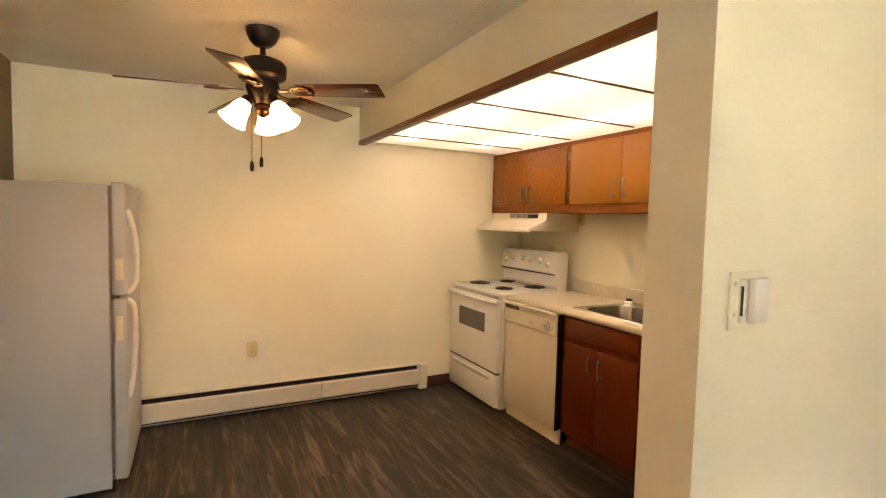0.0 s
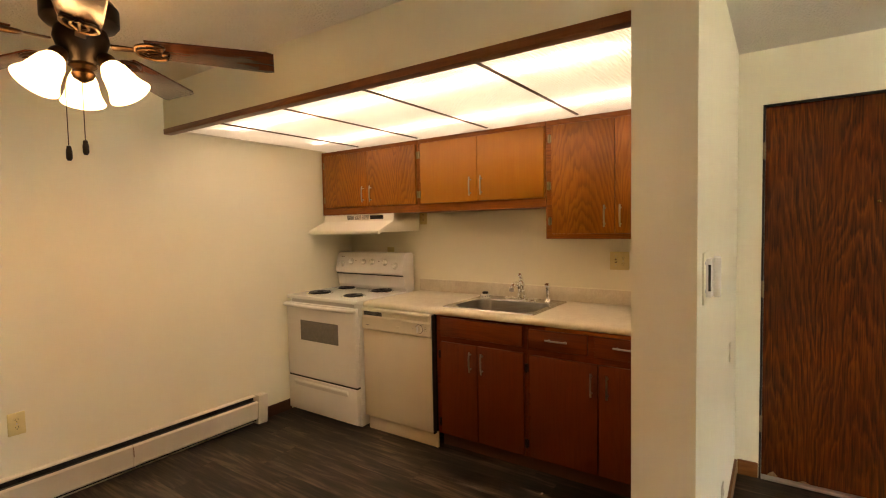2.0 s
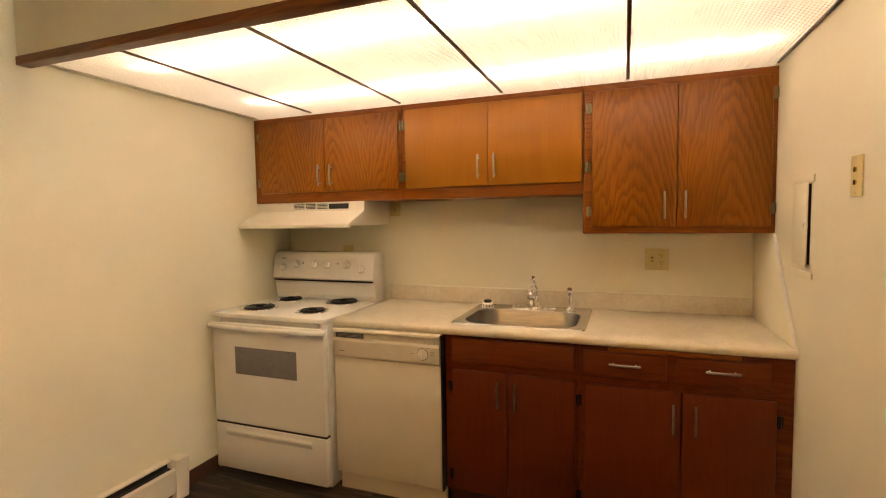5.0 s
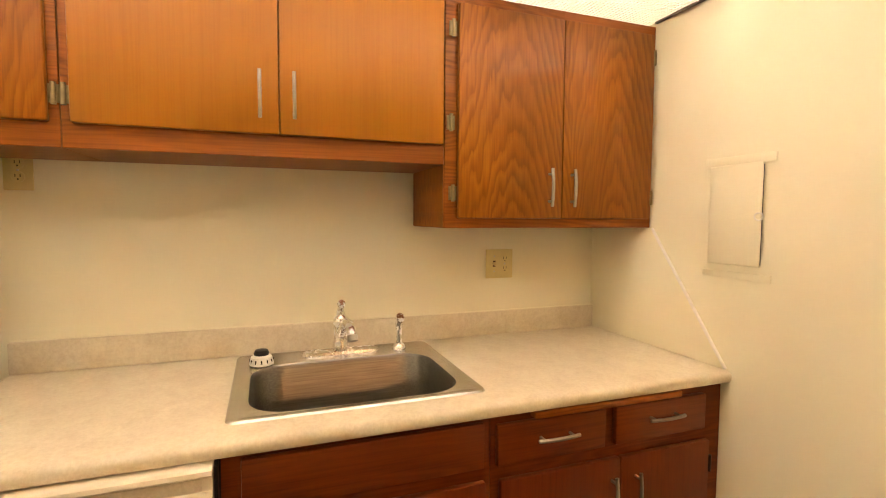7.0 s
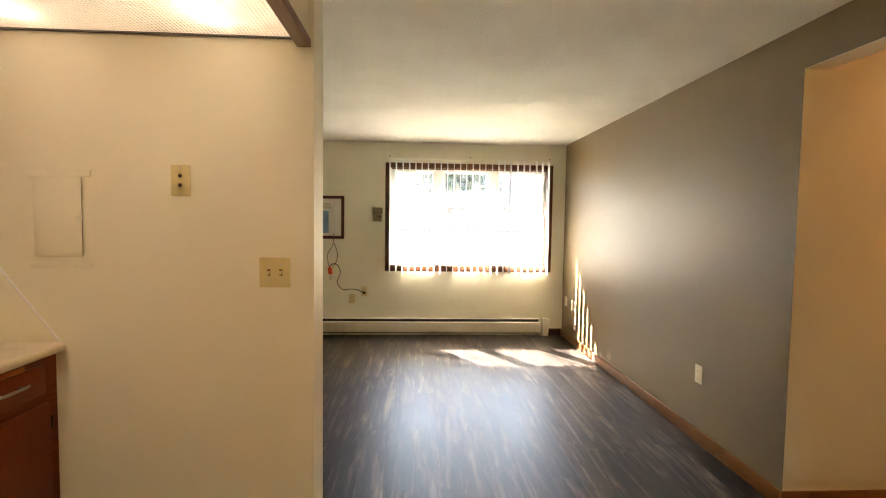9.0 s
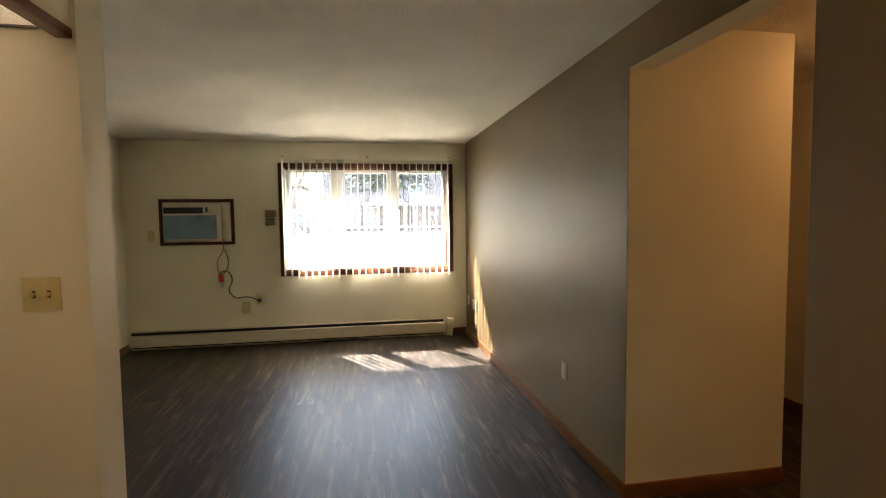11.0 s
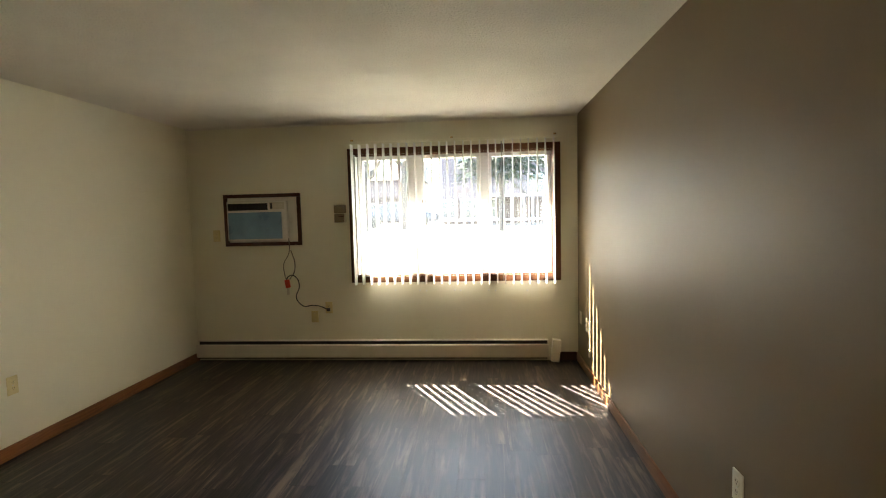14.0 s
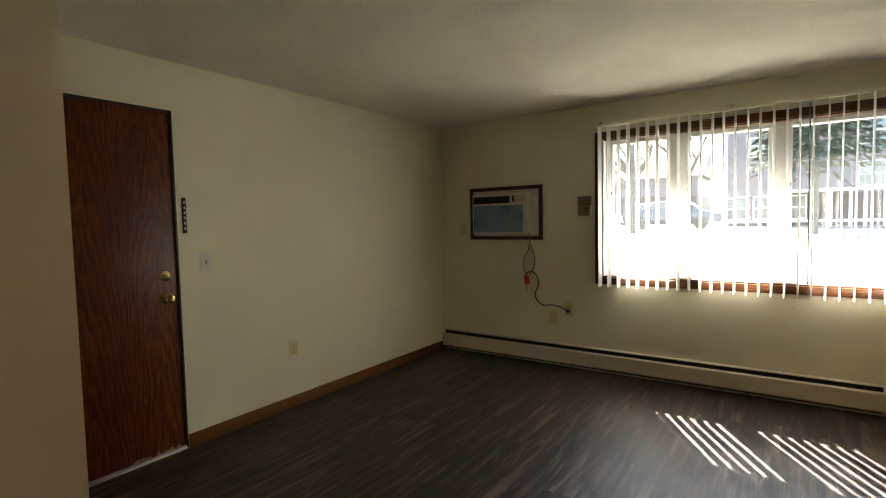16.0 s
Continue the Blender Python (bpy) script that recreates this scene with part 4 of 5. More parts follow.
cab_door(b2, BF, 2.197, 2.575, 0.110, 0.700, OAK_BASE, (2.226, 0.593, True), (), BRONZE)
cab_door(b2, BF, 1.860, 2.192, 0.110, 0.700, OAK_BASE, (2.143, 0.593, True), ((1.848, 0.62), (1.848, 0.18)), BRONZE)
part("cutting_board", box(BF - 0.028, BF + 0.3, 1.985, 2.480, 0.853, 0.8715, 0.003), OAK_RAIL, b2, "pull-out wooden cutting board edge")

# ---- counter, sink ----
SY0, SY1, SX0, SX1 = 2.582, 3.228, 3.095, 3.655     # sink outline
counter = thing("countertop", (3.33, 2.8, CT), "beige speckled laminate countertop with backsplash", "countertop")
top = box(SX1 - 0.03, EAST, PN + 0.0015, 3.842, CT - 0.038, CT)
nose = [(SX0 + 0.03, CT - 0.038), (3.023, CT - 0.038), (3.013, CT - 0.034), (3.008, CT - 0.024), (3.008, CT - 0.013), (3.012, CT - 0.005), (3.020, CT), (SX0 + 0.03, CT)]
prism(nose, PN + 0.0015, 3.842, 'y', bm=top)
box(SX0 + 0.03, SX1 - 0.03, PN + 0.0015, SY0 + 0.03, CT - 0.038, CT, bm=top)
box(SX0 + 0.03, SX1 - 0.03, SY1 - 0.03, 3.842, CT - 0.038, CT, bm=top)
bmesh.ops.remove_doubles(top, verts=top.verts[:], dist=0.0002)
part("worktop", top, LAMINATE, counter)
part("backsplash", box(EAST - 0.02, EAST - 0.0005, PN + 0.0105, 3.842, CT + 0.0005, CT + 0.096, 0.005), LAMINATE, counter)
part("caulk_bead", tube([(EAST - 0.018, PN + 0.009, CT + 0.097), (EAST - 0.003, 3.84, CT + 0.097)], 0.003, 6), WALL, counter)


def rounded(x0, x1, y0, y1, r, z, n=6):
    out = []
    for cx, cy, a0 in ((x1 - r, y1 - r, 0), (x0 + r, y1 - r, 90), (x0 + r, y0 + r, 180), (x1 - r, y0 + r, 270)):
        for k in range(n + 1):
            a = radians(a0 + 90 * k / n)
            out.append((cx + r * math.cos(a), cy + r * math.sin(a), z))
    return out


def loft(loops, close_last=True):
    bm = bmesh.new()
    rings = [[bm.verts.new(p) for p in l] for l in loops]
    for a, b in zip(rings, rings[1:]):
        for k in range(len(a)):
            bm.faces.new((a[k], a[(k + 1) % len(a)], b[(k + 1) % len(a)], b[k]))
    if close_last:
        bm.faces.new(rings[-1])
    bmesh.ops.recalc_face_normals(bm, faces=bm.faces[:])
    return bm


BX0, BX1, BY0, BY1 = 3.128, 3.525, 2.628, 3.182     # bowl
sink = thing("sink", (3.37, 2.9, CT), "stainless steel drop-in kitchen sink", "sink")
rim = loft([rounded(SX0, SX1, SY0, SY1, 0.025, CT + 0.0008), rounded(SX0 + 0.004, SX1 - 0.004, SY0 + 0.004, SY1 - 0.004, 0.025, CT + 0.006),
            rounded(SX0 + 0.016, SX1 - 0.016, SY0 + 0.016, SY1 - 0.016, 0.02, CT + 0.0065), rounded(SX0 + 0.022, SX1 - 0.022, SY0 + 0.022, SY1 - 0.022, 0.02, CT + 0.003),
            rounded(BX0, BX1, BY0, BY1, 0.10, CT + 0.003)], False)
part("rim", rim, SINK_RIM, sink)
basin = loft([rounded(BX0, BX1, BY0, BY1, 0.10, CT + 0.003), rounded(BX0 + 0.006, BX1 - 0.006, BY0 + 0.006, BY1 - 0.006, 0.095, CT - 0.006),
              rounded(BX0 + 0.012, BX1 - 0.012, BY0 + 0.012, BY1 - 0.012, 0.09, CT - 0.165), rounded(BX0 + 0.022, BX1 - 0.022, BY0 + 0.022, BY1 - 0.022, 0.08, CT - 0.185), rounded(BX0 + 0.045, BX1 - 0.045, BY0 + 0.045, BY1 - 0.045, 0.07, CT - 0.195)])
part("basin", basin, SINK, sink)
part("drain", lathe([(0.0, 0.002), (0.03, 0.002), (0.042, 0.004), (0.044, 0.001)], (3.33, 2.9, CT - 0.195)), CHROME, sink)

FX, FYC = 3.598, 2.898
faucet = thing("faucet", (FX, FYC, CT + 0.005), "chrome single-lever kitchen faucet behind the sink", "faucet")
part("base_plate", loft([rounded(FX - 0.026, FX + 0.026, FYC - 0.13, FYC + 0.13, 0.025, CT + 0.004), rounded(FX - 0.024, FX + 0.024, FYC - 0.126, FYC + 0.126, 0.023, CT + 0.012), rounded(FX - 0.018, FX + 0.018, FYC - 0.118, FYC + 0.118, 0.017, CT + 0.016)]), CHROME, faucet)
part("body", lathe([(0.028, 0.0), (0.027, 0.02), (0.023, 0.03), (0.023, 0.085), (0.026, 0.09), (0.024, 0.108), (0.014, 0.12), (0.0, 0.122)], (FX, FYC, CT + 0.014)), CHROME, faucet)
part("spout", tube(smooth_path([(FX - 0.008, FYC, CT + 0.060), (FX - 0.05, FYC - 0.003, CT + 0.108), (FX - 0.105, FYC - 0.007, CT + 0.126), (FX - 0.150, FYC - 0.010, CT + 0.116), (FX - 0.170, FYC - 0.011, CT + 0.094)], 5), 0.0148, 12), CHROME, faucet)
part("aerator", tube([(FX - 0.167, FYC - 0.011, CT + 0.100), (FX - 0.175, FYC - 0.0115, CT + 0.084)], 0.0165, 12), STEEL, faucet, "dull steel aerator")
part("lever", tube(smooth_path([(FX + 0.005, FYC, CT + 0.122), (FX + 0.001, FYC, CT + 0.150), (FX - 0.026, FYC, CT + 0.180)], 4), [0.014] * 4 + [0.011] * 3 + [0.014, 0.012], 10), CHROME, faucet)
sp = thing("side_sprayer", (3.585, 2.697, CT + 0.004), "chrome side sprayer beside the faucet", "sprayer")
part("base", lathe([(0.024, 0.0), (0.023, 0.008), (0.015, 0.018), (0.0, 0.02)], (3.585, 2.697, CT + 0.004)), CHROME, sp)
part("wand", tube(smooth_path([(3.585, 2.697, CT + 0.02), (3.585, 2.697, CT + 0.07), (3.582, 2.697, CT + 0.10), (3.566, 2.697, CT + 0.122)], 4), [0.010] * 5 + [0.013] * 5 + [0.016, 0.016, 0.014], 12), CHROME, sp)
br = thing("sink_strainer_plug", (3.535, 3.152, CT + 0.005), "white and black rubber drain strainer on the sink", "strainer")
part("basket", lathe([(0.036, 0.0), (0.036, 0.006), (0.031, 0.024), (0.020, 0.030), (0.0, 0.031)], (3.54, 3.152, CT + 0.006)), WHITE_PL, br)
part("top_knob", lathe([(0.021, 0.0), (0.023, 0.008), (0.019, 0.017), (0.0, 0.020)], (3.54, 3.152, CT + 0.033)), BLACK, br, "black rubber knob")
for k in range(12):
    a = radians(30 * k)
    part("slot", box(3.54 + 0.0335 * math.cos(a) - 0.002, 3.54 + 0.0335 * math.cos(a) + 0.002, 3.152 + 0.0335 * math.sin(a) - 0.002, 3.152 + 0.0335 * math.sin(a) + 0.002, CT + 0.012, CT + 0.024), DARKGAP, br)

# ---- stove ----
T0, T1 = 3.856, 4.612
TY = (T0 + T1) / 2
stove = thing("stove", (3.3, TY, 0), "white electric coil stove with black burners", "stove")
part("body", box(2.985, EAST - 0.02, T0 + 0.004, T1 - 0.004, 0.012, 0.895, 0.003), ENAMEL, stove)
ct = box(2.955, 3.60, T0, T1, 0.893, 0.921, 0.007, 3)
part("cooktop", ct, ENAMEL, stove)
guard = [(3.56, 0.918), (3.525, 0.918), (3.505, 0.95), (3.497, 1.045), (3.480, 1.050), (3.472, 1.058), (3.495, 1.185), (3.510, 1.215), (3.535, 1.226), (3.60, 1.226), (3.62, 1.21), (3.62, 0.918)]
part("backguard", prism(guard, T0 + 0.004, T1 - 0.004, 'y', 0.002), ENAMEL, stove)
# Black bar stands in for the shadow under the panel's lip.
part("shadow_strip", box(3.476, 3.499, T0 + 0.014, T1 - 0.014, 1.040, 1.0488), BLACK, stove, "black strip painted as shadow below the control panel")
tilt = math.degrees(math.atan2(0.023, 0.127))
for y, z in ((4.534, 1.125), (4.430, 1.148), (4.290, 1.148), (4.191, 1.148), (4.050, 1.148), (3.944, 1.122)):
    fx = 3.472 + (z - 1.058) * 0.181
    knob_bm = lathe([(0.0, 0.0), (0.024, 0.0), (0.024, -0.006), (0.020, -0.010), (0.019, -0.024), (0.017, -0.026), (0.0, -0.026)], (0, 0, 0), 'x', 24)
    box(-0.030, -0.020, -0.004, 0.004, -0.018, 0.018, 0.0015, bm=knob_bm)
    # Thin grey disc puts the shadow around each knob into colour.
    part("knob_ring", moved(lathe([(0.0, 0.0), (0.0262, 0.0), (0.0262, -0.0012), (0.0, -0.0012)], (0, 0, 0), 'x', 24), pose(fx, y, z, 0, tilt, 0)), PALE_GREY, stove, "grey ring painted as a dark outline")
    kn = part("knob", moved(knob_bm, pose(fx, y, z, 0, tilt, 0)), ENAMEL, stove, "white control knob")
    part("mark", moved(box(-0.0315, -0.0298, -0.0008, 0.0008, 0.004, 0.016), pose(fx, y, z, 0, tilt, 0)), PALE_GREY, kn)
for y in (4.375, 4.115):
    part("indicator", moved(box(-0.002, 0.001, -0.004, 0.004, -0.004, 0.004), pose(3.489, y, 1.155, 0, tilt, 0)), BROWN_BAR, stove)
part("badge", moved(box(-0.0015, 0.001, -0.02, 0.02, -0.003, 0.003), pose(3.4945, 4.53, 1.185, 0, tilt, 0)), STEEL, stove, "small plain maker's mark")
for x, y, r in ((3.43, 4.44, 0.075), (3.43, 4.045, 0.090), (3.13, 4.06, 0.076), (3.13, 4.43, 0.092)):
    bn = part("burner", lathe([(r + 0.016, 0.0005), (r + 0.014, 0.005), (r + 0.006, 0.004), (r - 0.005, -0.004), (0.02, -0.012), (0.0, -0.012)], (x, y, 0.921), 'z', 32), CHROME, stove, "chrome drip pan")
    turns = 4 if r > 0.08 else 3
    spiral = []
    for k in range(turns * 20 + 1):
        a = 2 * math.pi * k / 20
        rr = 0.018 + (r - 0.022) * k / (turns * 20)
        spiral.append((x + rr * math.cos(a), y + rr * math.sin(a), 0.929))
    part("coil", tube(spiral, 0.0062, 6), COIL, bn, "black spiral heating coil")
    part("pan_well", lathe([(r - 0.004, 0.0), (0.0, -0.001)], (x, y, 0.9215), 'z', 28), COIL, bn)
od = part("oven_door", box(2.945, 2.984, T0 + 0.006, T1 - 0.006, 0.300, 0.868, 0.008, 3), ENAMEL, stove)
part("oven_window", box(2.9435, 2.9465, 4.035, 4.445, 0.585, 0.738, 0.001), OVEN_GLASS, od, "grey oven window")
hb = tube(smooth_path([(2.946, T1 - 0.016, 0.856), (2.930, T1 - 0.03, 0.850), (2.920, TY, 0.846), (2.930, T0 + 0.03, 0.850), (2.946, T0 + 0.016, 0.856)], 8), 0.015, 12)
part("handle", hb, ENAMEL, od, "white bar handle")
# Not a real vent: pale filler added to lighten the gap below the cooktop.
part("vent_slot", box(2.965, 2.99, T0 + 0.05, T1 - 0.05, 0.8685, 0.8925), PALE_GREY, stove)
part("drawer_gap", box(2.952, 2.984, T0 + 0.008, T1 - 0.008, 0.288, 0.2995), BLACK, stove)
sd = part("storage_drawer", box(2.945, 2.984, T0 + 0.006, T1 - 0.006, 0.030, 0.287, 0.006, 2), ENAMEL, stove)
part("drawer_grip", prism([(2.9452, 0.268), (2.930, 0.262), (2.928, 0.254), (2.9452, 0.222)], T0 + 0.09, T1 - 0.09, 'y', 0.002), ENAMEL, sd, smooth=False)

# ---- dishwasher ----
W0, W1 = 3.242, 3.836
dw = thing("dishwasher", (3.3, 3.54, 0), "bisque built-in dishwasher with a dial", "dishwasher")
part("tub", box(3.03, EAST - 0.03, W0, W1, 0.10, 0.870), DARKGAP, dw)
part("door_panel", box(2.998, 3.03, W0, W1, 0.105, 0.722, 0.004), BISQUE, dw)
cp = part("control_panel", prism([(3.03, 0.728), (2.990, 0.728), (2.986, 0.734), (2.986, 0.812), (2.990, 0.820), (2.993, 0.824), (2.993, 0.854), (2.984, 0.857), (2.980, 0.861), (2.982, 0.870), (2.990, 0.873), (3.03, 0.873)], W0 + 0.001, W1 - 0.001, 'y'), BISQUE, dw, smooth=False)
part("grip_recess", box(2.9905, 2.995, 3.262, 3.648, 0.827, 0.852), LAMINATE, cp, "worn tan grip recess")
for k in range(4):
    part("vent_slat", box(2.9875, 2.993, 3.655, 3.818, 0.8275 + k * 0.0066, 0.8295 + k * 0.0066), HEATER_GREY, cp)
part("vent_back", box(2.990, 2.9955, 3.655, 3.818, 0.826, 0.853), BLACK, cp)
# Dark disc painted in to outline the dial, as at the stove knobs.
part("dial_ring", lathe([(0.0, 0.0), (0.030, 0.0), (0.030, -0.0012), (0.0, -0.0012)], (2.986, 3.329, 0.776), 'x', 28), HEATER_GREY, cp, "grey ring painted as a dark outline")
dk = part("dial", lathe([(0.0, 0.0), (0.027, 0.0), (0.027, -0.004), (0.023, -0.006), (0.021, -0.016), (0.0, -0.017)], (2.986, 3.329, 0.776), 'x', 28), BISQUE, cp, "bisque timer dial")
part("dial_grip", box(2.958, 2.970, 3.325, 3.333, 0.757, 0.795, 0.002), WHITE_PL, dk)
part("latch", box(2.978, 2.987, 3.490, 3.522, 0.764, 0.776, 0.003), BISQUE, cp)
part("badge", box(2.9845, 2.9865, 3.765, 3.797, 0.757, 0.762), STEEL, cp, "small plain maker's mark")
for dy, dz, w in ((0.055, 0.0, 0.016), (-0.05, 0.012, 0.02), (-0.052, 0.002, 0.022), (-0.05, -0.008, 0.02), (-0.03, 0.03, 0.018)):
    part("dial_legend", box(2.9850, 2.9864, 3.329 + dy - w / 2, 3.329 + dy + w / 2, 0.776 + dz, 0.7775 + dz), BROWN_BAR, cp)
part("side_strip", box(3.0, 3.03, W0 - 0.008, W0 - 0.001, 0.10, 0.87), BLACK, dw)
part("toe_panel", box(3.032, 3.05, W0 - 0.012, W1 - 0.004, 0.0, 0.103, 0.002), BISQUE, dw)

# ---- range hood ----
hood = thing("range_hood", (3.45, 4.22, 1.385), "cream under-cabinet range hood", "range hood")
H0, H1 = 3.845, 4.615
sec = [(EAST - 0.002, 1.5405), (3.372, 1.5405), (3.365, 1.485), (3.205, 1.418), (3.192, 1.408), (3.192, 1.388), (3.20, 1.385), (3.22, 1.398), (EAST - 0.002, 1.398)]
part("shell", prism(sec, H0, H1, 'y', 0.002), HOODM, hood)
for k, (a, b) in enumerate(((4.34, 4.262), (4.255, 4.180), (4.172, 4.095))):
    for j in range(4):
        part("vent_slot", box(3.3655, 3.3695, b + 0.003, a - 0.003, 1.500 + j * 0.0085, 1.504 + j * 0.0085), DARKGAP, hood)
part("switch_panel", box(3.364, 3.3705, 3.950, 4.085, 1.498, 1.529, 0.001), BLACK, hood, "black switch strip")

# ---- refrigerator ----
R0, R1 = 3.78, 4.52
fr_ = thing("refrigerator", (0.2, 4.15, 0), "white top-freezer refrigerator with curved handles", "refrigerator")
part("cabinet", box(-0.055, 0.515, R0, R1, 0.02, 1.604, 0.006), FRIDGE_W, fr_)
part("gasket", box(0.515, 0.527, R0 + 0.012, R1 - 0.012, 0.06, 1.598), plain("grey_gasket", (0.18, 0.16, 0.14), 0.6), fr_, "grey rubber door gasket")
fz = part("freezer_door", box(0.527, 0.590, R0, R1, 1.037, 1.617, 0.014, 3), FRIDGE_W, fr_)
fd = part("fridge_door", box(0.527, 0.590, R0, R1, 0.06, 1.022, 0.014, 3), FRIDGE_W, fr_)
part("split_gap", box(0.520, 0.560, R0 + 0.006, R1 - 0.006, 1.0225, 1.0365), BROWN_BAR, fr_, "dark gap between the two doors")


def bow_handle(parent, points):
    """A flattened grip that bows out of the door, broad at its foot."""
    path = smooth_path([(x, R0 + 0.05, z) for x, z in points], 5)
    n = len(path) - 1
    wide = [0.013 + 0.006 * abs(2 * k / n - 1) ** 2 for k in range(n + 1)]
    return part("handle", tube(path, wide, 10), WHITE_PL, parent, "white curved handle")


bow_handle(fz, [(0.586, 1.475), (0.604, 1.44), (0.628, 1.32), (0.632, 1.20), (0.628, 1.11), (0.606, 1.065), (0.586, 1.05)])
bow_handle(fd, [(0.586, 1.005), (0.606, 0.992), (0.620, 0.95), (0.624, 0.80), (0.612, 0.62), (0.600, 0.54), (0.586, 0.49)])
part("trim_clip", box(0.543, 0.578, R0 - 0.003, R0 + 0.004, 1.119, 1.227, 0.001), IVORY, fz, "yellowed trim clip")
part("trim_clip", box(0.541, 0.573, R0 - 0.003, R0 + 0.004, 0.803, 0.930, 0.001), IVORY, fd, "yellowed trim clip")
part("hinge_cap", box(0.50, 0.575, R1 - 0.07, R1 - 0.01, 1.6175, 1.632, 0.004), WHITE_PL, fr_)
part("badge", box(0.5895, 0.5915, R1 - 0.12, R1 - 0.05, 1.545, 1.560), STEEL, fz, "small plain maker's mark")
part("kick_grille", box(0.50, 0.53, R0 + 0.01, R1 - 0.01, 0.0, 0.058, 0.002), BLACK, fr_)

# ---- ceiling fan ----
CX, CY = 1.197, 3.318
fan = thing("ceiling_fan", (CX, CY, TOP), "bronze ceiling fan with walnut blades and three lit shades", "ceiling fan")
part("canopy", lathe([(0.0, 0.0), (0.078, 0.0), (0.076, -0.02), (0.06, -0.055), (0.04, -0.075), (0.018, -0.082), (0.0, -0.082)], (CX, CY, TOP - 0.001)), BRONZE, fan)
part("downrod", tube([(CX, CY, TOP - 0.08), (CX, CY, 2.215)], 0.013, 12), BRONZE, fan)
part("motor", lathe([(0.0, 0.0), (0.05, 0.0), (0.095, -0.018), (0.108, -0.035), (0.108, -0.085), (0.098, -0.098), (0.06, -0.112), (0.0, -0.112)], (CX, CY, 2.214), n=32), BRONZE, fan)
part("switch_housing", lathe([(0.0, 0.0), (0.072, 0.0), (0.078, -0.03), (0.070, -0.055), (0.056, -0.085), (0.036, -0.108), (0.0, -0.11)], (CX, CY, 2.103), n=28), BRONZE, fan)
part("finial", lathe([(0.036, 0.0), (0.040, -0.012), (0.026, -0.022), (0.034, -0.036), (0.028, -0.050), (0.010, -0.062), (0.0, -0.066)], (CX, CY, 1.998), n=24), BRONZE_HI, fan)
BZ, BR = 2.066, 0.595
blade_bm = bmesh.new()
outline = [(0.19, -0.052), (0.30, -0.058), (0.57, -0.068), (0.595, -0.060), (BR, -0.045), (BR, 0.045), (0.595, 0.060), (0.57, 0.068), (0.30, 0.058), (0.19, 0.052)]
blade_bm = prism(outline, -0.003, 0.003, 'z', 0.001)
blade_mesh = mesh_of("blade", blade_bm, BLADE)
iron = prism([(0.085, -0.015), (0.165, -0.011), (0.165, 0.011), (0.085, 0.015)], -0.0105, -0.0040, 'z', 0.0015)
tube(smooth_path([(0.155, 0.0, -0.009), (0.165, -0.030, -0.009), (0.205, -0.047, -0.009), (0.245, -0.036, -0.009), (0.236, -0.012, -0.009), (0.250, 0.0, -0.009),
                  (0.236, 0.012, -0.009), (0.245, 0.036, -0.009), (0.205, 0.047, -0.009), (0.165, 0.030, -0.009), (0.155, 0.0, -0.009)], 4), 0.0058, 6, iron)
for s in (-1, 0, 1):
    tube(smooth_path([(0.160, 0.006 * s, -0.009), (0.20, 0.022 * s, -0.010), (0.236, 0.016 * s, -0.009)], 4), 0.0040, 6, iron)
iron_mesh = mesh_of("blade_iron", iron, BRONZE_HI)
for k in range(5):
    m = pose(CX, CY, BZ, 0, 0, -38 + 72 * k) @ pose(0, 0, 0, -12, 2.2, 0)
    b = part("blade", blade_mesh, BLADE, fan, "walnut-stained fan blade")
    b.matrix_basis = m
    i_ = part("blade_iron", iron_mesh, BRONZE_HI, fan, "antiqued bronze blade bracket")
    i_.matrix_basis = m
shade_profile = [(0.024, 0.0), (0.031, -0.008), (0.041, -0.030), (0.047, -0.060), (0.054, -0.088), (0.067, -0.114), (0.065, -0.115), (0.051, -0.090), (0.044, -0.060), (0.038, -0.030), (0.022, -0.004)]
for az in (72, 192, 312):
    m = pose(CX, CY, 2.040, 0, 0, az) @ pose(0.068, 0, -0.028, 0, -33, 0)
    sh = part("shade", moved(lathe(shade_profile, n=28), m @ pose(0, 0, -0.02)), SHADE, fan, "lit frosted bell shade")
    part("socket", moved(lathe([(0.0, 0.012), (0.02, 0.010), (0.027, -0.004), (0.027, -0.022), (0.0, -0.022)], n=20), m), BRONZE_HI, fan)
    part("arm", tube([(CX + 0.03 * math.cos(radians(az)), CY + 0.03 * math.sin(radians(az)), 2.03), m @ Vector((0, 0, 0.004))], 0.011, 10), BRONZE, fan)
    part("bulb", moved(lathe([(0.0, -0.022), (0.016, -0.03), (0.024, -0.055), (0.018, -0.075), (0.0, -0.08)], n=16), m), LAMP, fan, "lit bulb")
for dx, dy, z in ((-0.047, 0.014, 1.715), (-0.006, -0.004, 1.736)):
    part("pull_chain", tube([(CX + dx, CY + dy, 2.0), (CX + dx, CY + dy, z)], 0.0016, 6), BRONZE_HI, fan)
    part("chain_fob", lathe([(0.0, 0.0), (0.006, -0.003), (0.009, -0.02), (0.009, -0.042), (0.005, -0.05), (0.0, -0.05)], (CX + dx, CY + dy, z + 0.012), n=14), BRONZE, fan)

# ---- air conditioner ----
ac = thing("air_conditioner", (2.93, SOUTH, 1.43), "beige through-wall air conditioner in a wooden frame", "air conditioner")
F = 0.035
part("frame", box(AX0 - F, AX1 + F, SOUTH, SOUTH + 0.022, AZ1, AZ1 + F, 0.002), DARK_FRAME, ac, "dark oak surround")
